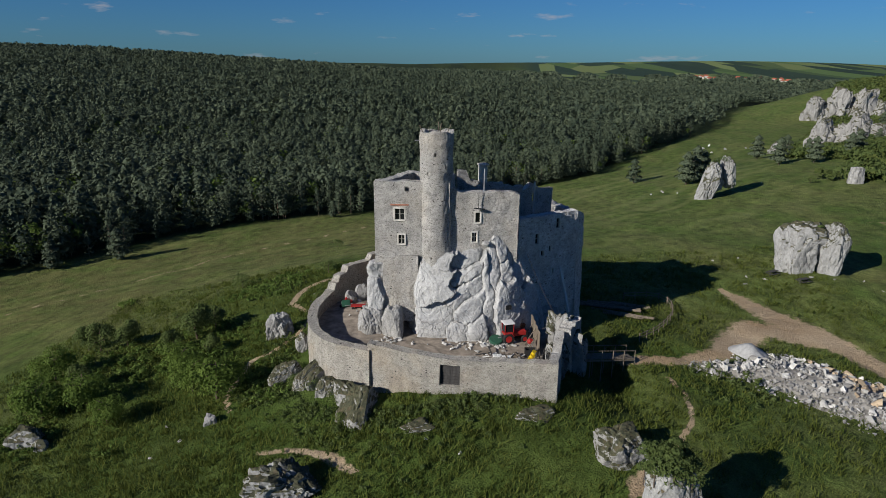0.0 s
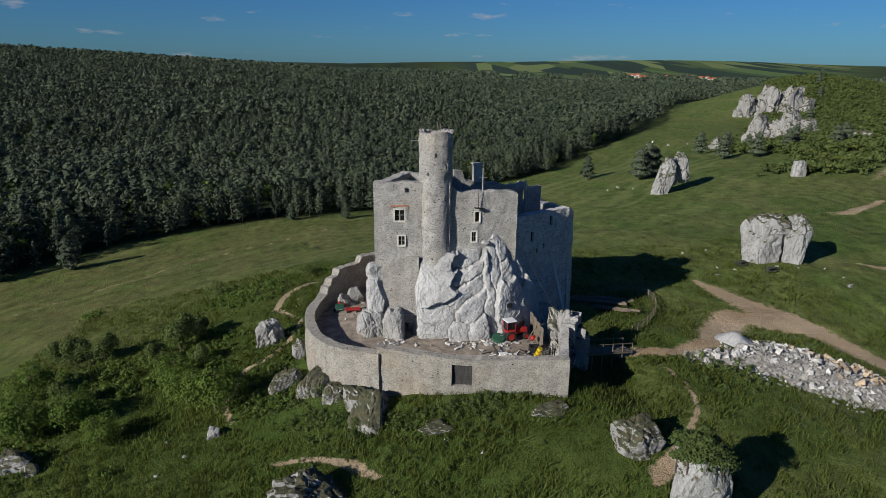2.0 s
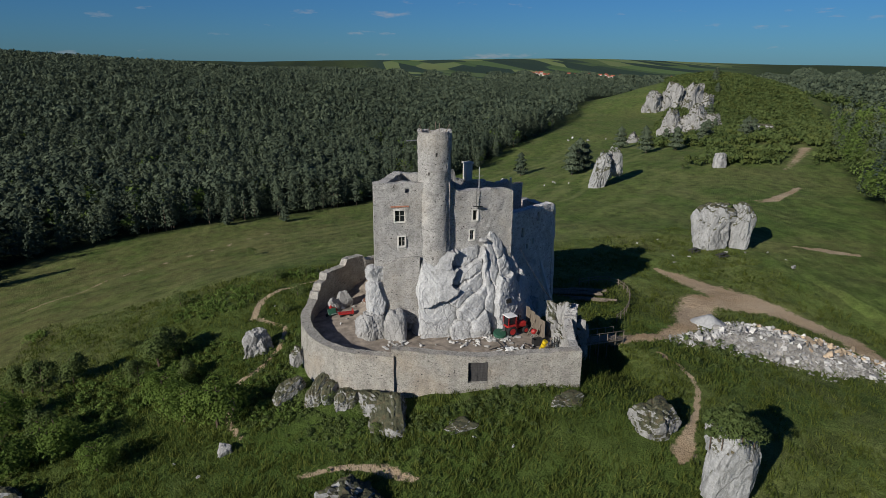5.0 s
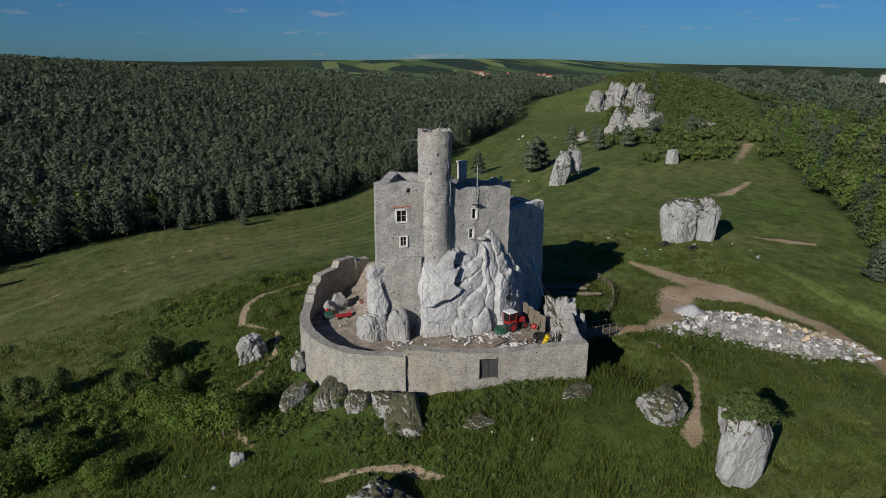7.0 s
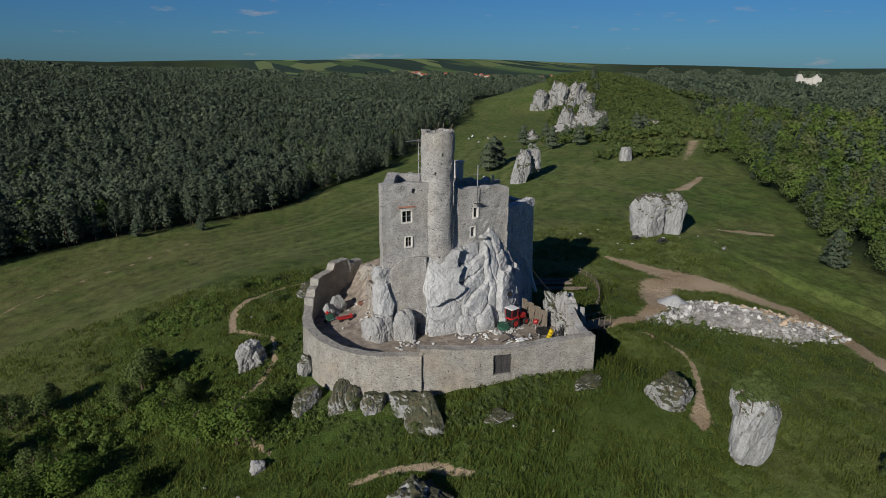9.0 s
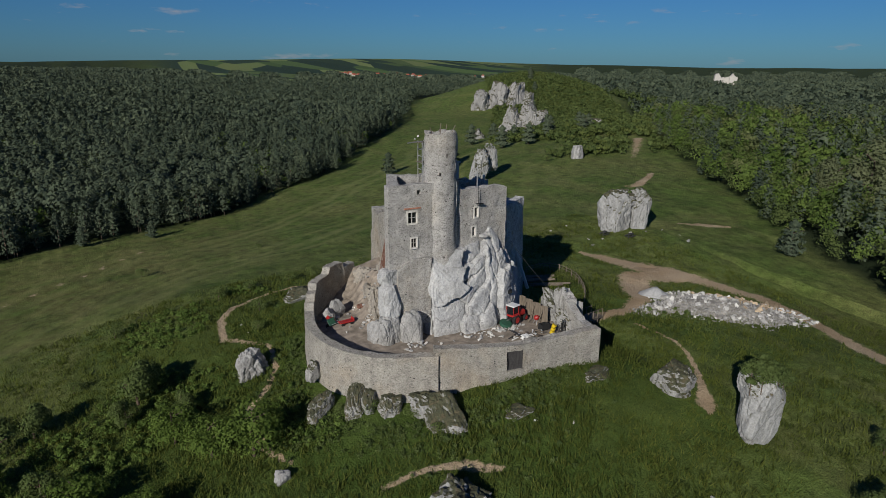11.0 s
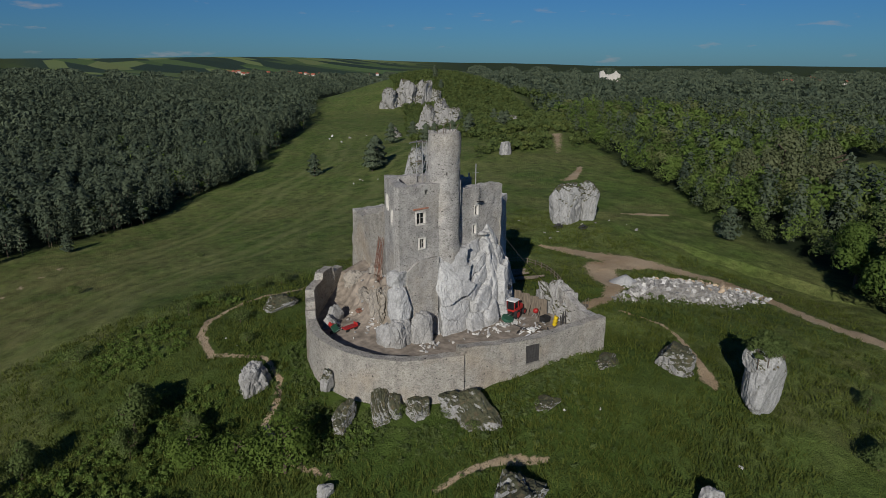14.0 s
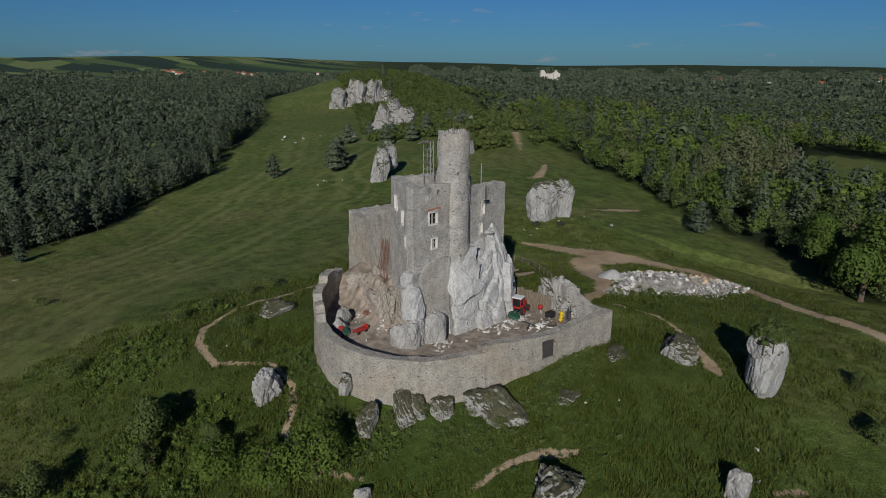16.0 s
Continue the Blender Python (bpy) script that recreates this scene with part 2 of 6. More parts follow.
    earth = ramp(n, l, n2, (0.3, (0.33, 0.235, 0.138)), (0.7, (0.47, 0.37, 0.25)))
    earth = mix(n, l, 0.4, earth, ramp(n, l, n4, (0.3, grey(0.5)), (0.7, grey(1.2))), "MULTIPLY")
    col = mix(n, l, ramp(n, l, k, (0.42, grey(0)), (0.62, grey(1))), col, earth)
    l.new(col, b.inputs["Base Color"])
    bump(n, l, b, calc(n, l, "ADD", calc(n, l, "MULTIPLY", n3, 1.2), n4), 0.8, 0.35)
    return m


M_GROUND = ground_mat()
M_WALL = masonry_mat("rubble_limestone_masonry", (0.45, 0.435, 0.405), (0.27, 0.26, 0.24), (0.39, 0.375, 0.35), 4.9)
# paler than M_WALL: smooth plaster, and colour lifted because these walls stand in shade
M_EAST = masonry_mat("plastered_masonry_lifted_in_shade", (0.56, 0.55, 0.53), (0.34, 0.33, 0.31), (0.52, 0.51, 0.49), 3.2)
M_CURTAIN = masonry_mat("new_limestone_masonry", (0.41, 0.385, 0.335), (0.25, 0.235, 0.205), (0.35, 0.33, 0.295), 5.2, (0.47, 0.37, 0.255), 0.5)
M_ROCK = limestone_mat("white_limestone")
M_ROCK_GREY = limestone_mat("grey_limestone", (0.33, 0.325, 0.31), 0.0, 0.75)
M_BOULDER = limestone_mat("mossy_limestone", (0.32, 0.32, 0.31), 1.0, 0.85)
M_FOOT = limestone_mat("lichened_limestone", (0.30, 0.295, 0.28), 1.0, 0.9)
M_EARTHY = limestone_mat("earthy_rock", (0.31, 0.28, 0.235), 0.0, 0.7)
M_YARD = plain_mat("trodden_earth", (0.225, 0.190, 0.152), 0.95, 0, 0.45, 0.9)
M_RUBBLE = plain_mat("broken_limestone", (0.42, 0.41, 0.385), 0.95, 0, 0.4, 0.8)
M_RUBBLE_OCHRE = plain_mat("ochre_limestone", (0.40, 0.31, 0.21), 0.95, 0, 0.3, 1.5)
M_SOIL = plain_mat("stony_soil", (0.27, 0.255, 0.225), 0.95, 0, 0.45, 1.2)
vary_by_object(M_RUBBLE), vary_by_object(M_RUBBLE_OCHRE)
M_GRAVEL = plain_mat("pale_gravel", (0.34, 0.34, 0.33), 0.95, 0, 0.2, 3)
M_FRAME = plain_mat("dressed_pale_stone", (0.52, 0.50, 0.455), 0.85, 0, 0.12, 3)
M_BAR = plain_mat("grey_painted_glazing_bar", (0.30, 0.29, 0.27), 0.7, 0, 0.15, 3)
M_BRICK = plain_mat("red_brick_lintel", (0.36, 0.17, 0.11), 0.9, 0, 0.3, 8)
M_DARKWOOD = wood_mat("weathered_dark_timber", (0.065, 0.062, 0.060))
M_WOOD = wood_mat("grey_brown_timber", (0.20, 0.165, 0.125))
M_STEEL = plain_mat("galvanised_steel", (0.40, 0.40, 0.40), 0.5, 0.7, 0.15, 4)
M_RUST = plain_mat("rusty_mesh_steel", (0.16, 0.08, 0.055), 0.9, 0.0, 0.35, 3)
M_RED = plain_mat("red_machine_paint", (0.30, 0.022, 0.020), 0.4, 0, 0.2, 2)
M_GREEN = plain_mat("green_machine_paint", (0.025, 0.08, 0.05), 0.45, 0, 0.2, 2)
M_TYRE = plain_mat("black_rubber", (0.018, 0.018, 0.018), 0.85, 0, 0.3, 5)
M_WHITE = plain_mat("white_panel", (0.62, 0.62, 0.60), 0.5, 0, 0.1, 3)
M_YELLOW = plain_mat("yellow_plastic", (0.50, 0.36, 0.015), 0.45, 0, 0.15, 3)
M_BARK = wood_mat("bark", (0.13, 0.095, 0.07))
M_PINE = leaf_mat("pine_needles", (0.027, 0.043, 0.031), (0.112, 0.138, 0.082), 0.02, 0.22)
M_LEAF = leaf_mat("green_leaves", (0.060, 0.104, 0.020), (0.160, 0.222, 0.054), 0.06, 0.4)
M_OLIVE = leaf_mat("olive_leaves", (0.075, 0.092, 0.030), (0.175, 0.195, 0.080), 0.1, 0.35)
M_SHRUB = leaf_mat("dark_shrub_leaves", (0.046, 0.074, 0.022), (0.130, 0.166, 0.052), 0.2, 0.35)
M_BUSH = leaf_mat("fresh_bush_leaves", (0.065, 0.110, 0.018), (0.185, 0.245, 0.056), 0.06, 0.4)
M_RIDGE = leaf_mat("ridge_scrub_leaves", (0.040, 0.062, 0.016), (0.125, 0.150, 0.042), 0.05, 0.35)
M_TUFT = leaf_mat("grass_blades", (0.046, 0.070, 0.010), (0.126, 0.145, 0.032), 0.12, 0.4)
M_ROOF_RED = plain_mat("red_tile_roof", (0.30, 0.09, 0.055), 0.85, 0, 0.2, 1)
M_PLASTER = plain_mat("pale_plaster", (0.42, 0.40, 0.36), 0.9, 0, 0.1, 1)
M_GLASS_SHADE, _n, _l, _b = mat_new("window_glass_and_niche_dark", 0.12)
_b.inputs["Base Color"].default_value, _b.inputs["Specular IOR Level"].default_value = (0.012, 0.014, 0.016, 1), 0.5

# ---------------------------------------------------------------- land
COARSE = [
    [-17.9, -16.7, -15.7, -14.7, -12.9, -12.2, -12.9, -14.4, -16.4],
    [-21.3, -16.4, -12.4, -8.6, -8.0, -9.1, -10.1, -11.7, -13.8],
    [-24.5, -17.3, -9.6, -0.1, -4.7, -6.1, -7.1, -8.9, -10.8],
    [-25.8, -19.2, -8.8, 1.3, -1.6, -0.2, -3.4, -5.7, -6.4],
    [-23.5, -20.8, -18.2, -10.5, -5.3, 0.9, 0.8, 0.4, 0.8],
    [-21.5, -20.4, -19.9, -18.8, -12.4, -0.5, 4.7, 6.5, 5.0],
    [-20.8, -20.9, -21.6, -22.5, -16.5, -7.5, -0.6, 5.0, 5.0],
    [-21.0, -22.0, -22.9, -22.7, -19.7, -14.9, -9.2, -2.0, 3.0],
    [-21.7, -22.9, -23.6, -23.7, -23.3, -20.9, -14.2, -5.0, 1.0],
]
KNOLL = [
    [0.0, 0.0, -0.1, -0.3, 0.0, 0.2, 0.1],
    [0.1, 0.3, 2.6, -3.9, -1.4, 3.1, 1.8],
    [1.8, 0.0, -1.7, 1.9, 1.3, 0.2, -3.3],
    [1.2, 0.7, -2.5, 3.5, -1.1, -0.5, -2.2],
    [-0.1, -0.4, 2.2, -1.1, -2.4, -2.0, 2.3],
    [0.0, 0.4, 2.9, -1.5, -0.7, -0.2, 0.0],
    [0.0, 0.0, 0.3, 0.1, 0.0, 0.0, 0.0],
]


def spline(u):
    return np.stack([(1 - u) ** 3, 3 * u**3 - 6 * u * u + 4, -3 * u**3 + 3 * u * u + 3 * u + 1, u**3]) / 6


def sheet(grid, gx, gy):
    """A smooth surface through a coarse grid of heights."""
    i, j = np.floor(gx).astype(int), np.floor(gy).astype(int)
    wx, wy = spline(gx - i), spline(gy - j)
    z = 0
    for a in range(4):
        for c in range(4):
            z = z + wy[a] * wx[c] * grid[j - 1 + a, i - 1 + c]
    return z


def smooth(a, b, v):
    """0 at a and before, 1 at b and past it (a may be the greater)."""
    t = np.clip((np.asarray(v, float) - a) / (b - a), 0, 1)
    return t * t * (3 - 2 * t)


def hill(x, y, cx, cy, sx, sy, turn=0.0):
    c, s = math.cos(turn), math.sin(turn)
    u, v = (x - cx) * c + (y - cy) * s, -(x - cx) * s + (y - cy) * c
    return np.exp(-((u / sx) ** 2 + (v / sy) ** 2) / 2)


KNOLL_PAD = np.zeros((11, 11))
KNOLL_PAD[2:9, 2:9] = KNOLL
COARSE_A = np.array(COARSE)


def land(x, y):
    """Height of the ground, for arrays."""
    x, y = np.atleast_1d(np.asarray(x, float)), np.atleast_1d(np.asarray(y, float))
    near = sheet(COARSE_A, np.clip((x + 150) / 50, 1, 6.999), np.clip((y + 50) / 50, 1, 6.999))
    kx, ky = (x + 66) / 22, (y - 8) / 22
    inside = (kx >= 0) & (ky >= 0) & (kx < 6) & (ky < 6)
    near = near + np.where(inside, sheet(KNOLL_PAD, np.clip(kx, 0, 5.999) + 2, np.clip(ky, 0, 5.999) + 2), 0)
    d = np.hypot(x, y)
    far = -24 + 36 * np.clip(d / 4900, 0, 1) ** 1.7
    far = far + 57 * hill(x, y, -760, 820, 480, 430, 0.7)
    far = far + 14 * hill(x, y, -120, 1180, 330, 300)
    far = far + 33 * hill(x, y, 350, 510, 68, 84, -0.6) + 7 * hill(x, y, 250, 380, 60, 110, -0.6) + 8 * hill(x, y, 420, 560, 140, 180, -0.6)
    far = far + 50 * hill(x, y, 1350, 3450, 850, 480, -0.3) + 10 * hill(x, y, 2600, 3300, 900, 500, -0.6)
    far = far + 14 * hill(x, y, 4100, 1500, 500, 400, 0.6) + 6 * hill(x, y, -300, 3900, 500, 400, 0)
    far = far + 3 * hill(x, y, 1250, 965, 90, 90)
    far = far + 7 * np.sin(x / 310 + 1) * np.sin(y / 270) * smooth(500, 1200, d)
    blend = smooth(190, 420, np.hypot(x - 40, y - 130))
    z = near * (1 - blend) + far * blend
    # the castle mound's top is cut level under the courtyard
    yard = hill(x, y, -4, 72, 9, 9)
    z = z * (1 - smooth(0.35, 0.6, yard)) + np.minimum(z, -1.2) * smooth(0.35, 0.6, yard)
    # dry moat east of the castle
    z = z - 2.6 * hill(x, y, 17.5, 68, 2.6, 8.0, 0.2)
    return z


def land1(x, y):
    return float(land(x, y)[0])


def seg_dist(x, y, line):
    """Distance to a polyline, and its half width there."""
    best, wide = np.full(x.shape, 1e9), np.ones(x.shape)
    for (ax, ay, aw), (bx, by, bw) in zip(line, line[1:]):
        dx, dy = bx - ax, by - ay
        t = np.clip(((x - ax) * dx + (y - ay) * dy) / (dx * dx + dy * dy), 0, 1)
        d = np.hypot(x - ax - t * dx, y - ay - t * dy)
        w = aw + t * (bw - aw)
        closer = d / w < best / wide
        best, wide = np.where(closer, d, best), np.where(closer, w, wide)
    return best, wide


TRACKS = [
    [(40, 20, 1.5), (44.4, 34.6, 1.5), (47.9, 44.5, 1.5), (53, 55.6, 1.6), (55.5, 66.6, 1.7), (52.5, 75, 2.2), (48, 82, 3.0), (45, 92, 1.6), (44, 97, 0.4)],
    [(50, 78, 2.5), (42, 81, 2.6), (37, 76, 2.2), (34, 72, 1.5), (28, 69, 1.0), (21.5, 68.9, 0.9)],
    [(24.8, 65, 0.3), (25.7, 61.4, 0.28), (24.6, 56, 0.28), (21.7, 52, 0.32), (18.8, 48.8, 0.5), (16.8, 46.6, 1.1), (15.9, 45.6, 0.5)],
    [(7, 104, 0.35), (0.3, 106.9, 0.4), (-6.3, 105.3, 0.4), (-13.5, 105.7, 0.45), (-20.2, 102.6, 0.5), (-23, 98, 0.55), (-24, 91.4, 0.5), (-21, 88, 0.35), (-19.3, 85.9, 0.3), (-20.1, 80, 0.35), (-22.1, 76.5, 0.4), (-25, 73.7, 0.4), (-25.5, 66, 0.3), (-23.9, 62, 0.3)],
    [(-18, 53.2, 0.35), (-13.7, 52.8, 0.4), (-10.5, 51.3, 0.7), (-8, 49, 0.4)],
    [(-90, 112, 1.3), (-75.5, 129.9, 1.4), (-67.7, 140.3, 1.5), (-55.2, 160.6, 1.6), (-40.8, 173.5, 1.8), (-24.2, 193.2, 2.2)],
    [(160, 192, 1.6), (153, 185, 2.0), (130, 165, 1.3), (118, 154, 0.8)],
    [(118, 145, 0.5), (97, 133, 1.6), (90, 134, 0.5)],
    [(75, 100, 0.5), (79, 96, 1.6), (84, 92, 0.4)],
    [(4.6, 32.7, 0.5), (2, 34.5, 0.3)],
]
WEST_EDGE = [(-520, -60), (-300, 40), (-160, 112), (-108, 148), (-98, 161), (-81, 182), (-64, 199), (-40, 214), (-14, 220), (7, 230), (30, 259), (48, 269), (69, 285), (93, 324), (135, 378), (165, 410), (230, 520), (330, 680), (600, 1000), (1000, 1250), (3000, 2600)]
EAST_EDGE = [(64, -80), (62, 20), (58, 35), (60, 45), (73, 56), (78, 70), (86, 85), (104, 106), (117, 128), (140, 158), (172, 196), (215, 240), (300, 330), (430, 470), (600, 1000)]


def poly_side(x, y, line):
    """True on the left hand of a polyline that is walked from its first point, by the closest leg."""
    best, side = np.full(x.shape, 1e12), np.zeros(x.shape, bool)
    for (ax, ay), (bx, by) in zip(line, line[1:]):
        dx, dy = bx - ax, by - ay
        t = np.clip(((x - ax) * dx + (y - ay) * dy) / (dx * dx + dy * dy), 0, 1)
        d = np.hypot(x - ax - t * dx, y - ay - t * dy)
        s = dx * (y - ay) - dy * (x - ax) > 0
        side = np.where(d < best, s, side)
        best = np.minimum(best, d)
    return side, best


def woods(x, y):
    """West pine wood, east mixed wood, and how deep inside them."""
    w, dw = poly_side(x, y, WEST_EDGE)
    e, de = poly_side(x, y, EAST_EDGE)
    e = ~e
    d = np.hypot(x, y)
    az = np.degrees(np.arctan2(x, y))
    limit = 2100 + 250 * np.sin(az * 0.35) + 160 * np.sin(az * 1.1)
    limit = limit + 1900 * smooth(7, -4, az) + 900 * smooth(36, 48, az) + 300 * np.sin(az * 2.3)
    glade = (np.hypot((x - 220) / 55, (y - 78) / 26) < 1)
    return w & (d < limit), e & (d < limit) & ~glade, np.minimum(dw, de)


def axis(lo, hi, step, reach, grow=1.07):
    mid = list(np.arange(lo, hi, step))
    out, s, v = [], step, hi
    while v < reach:
        out.append(v)
        s *= grow
        v += s
    low, s, v = [], step, lo
    while v > -reach:
        s *= grow
        v -= s
        low.append(v)
    return np.array(low[::-1] + mid + out + [reach])


def link_mesh(name, verts, faces, mat, parent=None, smooth_it=False, attrs=None):
    """A mesh object out of arrays of vertices and of triangles or quads."""
    me = bpy.data.meshes.new(name)
    verts, faces = np.asarray(verts, np.float32), np.asarray(faces, np.int32)
    k = faces.shape[1]
    me.vertices.add(len(verts))
    me.vertices.foreach_set("co", verts.ravel())
    me.loops.add(faces.size)
    me.loops.foreach_set("vertex_index", faces.ravel())
    me.polygons.add(len(faces))
    me.polygons.foreach_set("loop_start", np.arange(0, faces.size, k, dtype=np.int32))
    me.polygons.foreach_set("loop_total", np.full(len(faces), k, np.int32))
    for key, values in (attrs or {}).items():
        me.attributes.new(key, "FLOAT", "POINT").data.foreach_set("value", np.asarray(values, np.float32))
    me.materials.append(mat)
    me.update(calc_edges=True)
    me.polygons.foreach_set("use_smooth", np.full(len(faces), smooth_it))
    ob = new(name, me)
    ob.parent = parent
    return ob


def part(name, bm, mat, parent=None, label="", smooth_it=False):
    me = bpy.data.meshes.new(name)
    bm.to_mesh(me)
    bm.free()
    me.materials.append(mat)
    if smooth_it:
        me.polygons.foreach_set("use_smooth", np.full(len(me.polygons), True))
    ob = new(name, me)
    ob.parent = parent
    if label:
        tagged(ob, label)
    return ob


def empty(name, label, category, group="", kind="", at=(0, 0, 0)):
    ob = new(name)
    ob.location = at
    return tagged(ob, label, category, group, kind)


gx, gy = axis(-48, 66, 0.62, 4900), axis(30, 112, 0.62, 4900)
GX, GY = np.meshgrid(gx, gy)
fx, fy = GX.ravel(), GY.ravel()
fz = land(fx, fy)
near_d = np.hypot(fx, fy - 70)
rough = np.array([noise.noise((a * 0.35, b * 0.35, 0)) * 0.22 + noise.noise((a * 0.09, b * 0.09, 3)) * 0.5 if d < 260 else 0.0 for a, b, d in zip(fx, fy, near_d)])
fz = fz + rough
dirt = np.zeros(fx.shape)
for line in TRACKS:
    d, w = seg_dist(fx, fy, line)
    dirt = np.maximum(dirt, (0.62 if line[0][0] < -89 else 1.05) - 0.55 * d / w)
dirt = np.clip(dirt, 0, 1) * (near_d < 400)
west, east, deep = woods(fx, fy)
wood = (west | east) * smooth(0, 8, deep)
dist = np.hypot(fx, fy)
azim = np.degrees(np.arctan2(fx, fy))
field = smooth(1300, 1700, dist) * (1 - wood) * smooth(3, 8, azim) * smooth(40, 34, azim)
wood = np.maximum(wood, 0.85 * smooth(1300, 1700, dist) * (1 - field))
lush = np.clip(hill(fx, fy, -6, 60, 22, 20) * 1.3 + hill(fx, fy, -25, 80, 16, 22), 0, 1)
dry = np.clip(hill(fx, fy, -85, 125, 38, 30, 0.6) + 0.7 * hill(fx, fy, -30, 185, 40, 22, 0.6) + 0.5 * hill(fx, fy, 80, 98, 10, 6) + 0.6 * hill(fx, fy, 28, 40, 7, 5), 0, 1)
edge = poly_side(fx, fy, WEST_EDGE)[1]
mown = (~west & ~east) * smooth(1, 5, edge) * smooth(130, 80, edge) * smooth(96, 118, fy + 0.15 * fx) * smooth(420, 300, dist)
idx = np.arange(len(fx)).reshape(GX.shape)
quads = np.stack([idx[:-1, :-1], idx[:-1, 1:], idx[1:, 1:], idx[1:, :-1]], -1).reshape(-1, 4)
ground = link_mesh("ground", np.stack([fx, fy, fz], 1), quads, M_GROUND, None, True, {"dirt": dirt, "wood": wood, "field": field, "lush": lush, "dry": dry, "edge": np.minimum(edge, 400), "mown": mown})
tagged(ground, "green meadow on rolling hills with sandy tracks", "ground", kind="structure")

# ---------------------------------------------------------------- masonry builder


def masonry(name, place, ss, zs, holes, mat, parent, label="", closed=False, thick=1.2, top=None, zc=None, rough_amp=0.07, seed=0.0):
    """A wall on a grid along s and z with real openings. place(s, z, inward) gives the point."""
    ss, zs = sorted(set(ss)), sorted(set(zs))
    ns, nz = len(ss), len(zs)
    zmax = zs[-1]

    def height(s, z):
        if top is None:
            return z
        c = zc if zc is not None else zs[0]
        return z if z <= c else c + (z - c) * (top(s) - c) / (zmax - c)

    verts = []
    for inward in (0.0, thick):
        for s in ss:
            for z in zs:
                h = height(s, z)
                p = Vector(place(s, h, inward))
                k = noise.fractal(p * 0.55 + Vector((seed, 0, 0)), 0.8, 2.1, 4) * rough_amp * 2.2
                q = Vector(place(s, h, inward + k))
                verts.append((q.x, q.y, q.z + (noise.noise(p * 1.3) * 0.12 if z == zmax else 0)))

    def vid(side, i, j):
        return side * ns * nz + (i % ns if closed else i) * nz + j

    cols = ns if closed else ns - 1
    s_wrap = ss + [ss[0] + 2 * math.pi] if closed else ss

    def kept(i, j):
        if closed:
            i %= cols
        if i < 0 or i >= cols or j < 0 or j >= nz - 1:
            return False
        a, b = (s_wrap[i] + s_wrap[i + 1]) / 2, (zs[j] + zs[j + 1]) / 2
        return not any(h[0] < a < h[1] and h[2] < b < h[3] for h in holes)

    faces = []
    for i in range(cols):
        for j in range(nz - 1):
            if not kept(i, j):
                continue
            faces.append((vid(0, i, j), vid(0, i + 1, j), vid(0, i + 1, j + 1), vid(0, i, j + 1)))
            faces.append((vid(1, i, j), vid(1, i, j + 1), vid(1, i + 1, j + 1), vid(1, i + 1, j)))
            for di, dj, (a, b) in ((-1, 0, ((i, j + 1), (i, j))), (1, 0, ((i + 1, j), (i + 1, j + 1))), (0, -1, ((i, j), (i + 1, j))), (0, 1, ((i + 1, j + 1), (i, j + 1)))):
                if not kept(i + di, j + dj):
                    faces.append((vid(0, *b), vid(0, *a), vid(1, *a), vid(1, *b)))
    ob = link_mesh(name, verts, faces, mat, parent)
    if label:
        tagged(ob, label)
    return ob


def steps(a, b, step, extra=()):
    n = max(1, round((b - a) / step))
    return [a + (b - a) * k / n for k in range(n + 1)] + list(extra)


def straight(p0, p1, batter=0.0, zt=0.0):
    d = (Vector(p1) - Vector(p0)).normalized()
    out = Vector((d.y, -d.x))

    def place(s, z, inward):
        q = Vector(p0) + d * s - out * (inward - batter * max(0.0, zt - z))
        return q.x, q.y, z

    return place, (Vector(p1) - Vector(p0)).length, d, out


def box(bm, m, sx, sy, sz, bevel=0.0):
    r = bmesh.ops.create_cube(bm, size=1.0, matrix=m @ Matrix.Diagonal((sx, sy, sz, 1)))
    if bevel:
        edges = {e for v in r["verts"] for e in v.link_edges}
        bmesh.ops.bevel(bm, geom=list(edges), offset=bevel, segments=1, affect="EDGES")
    return bm


def boxes(*items, bevel=0.0):
    bm = bmesh.new()
    for m, sx, sy, sz in items:
        box(bm, m, sx, sy, sz, bevel)
    return bm


def rod(bm, a, b, r, n=6):
    a, b = Vector(a), Vector(b)
    d = b - a
    m = Matrix.Translation((a + b) / 2) @ d.to_track_quat("Z", "Y").to_matrix().to_4x4()
    bmesh.ops.create_cone(bm, cap_ends=True, segments=n, radius1=r, radius2=r, depth=d.length, matrix=m)
    return bm


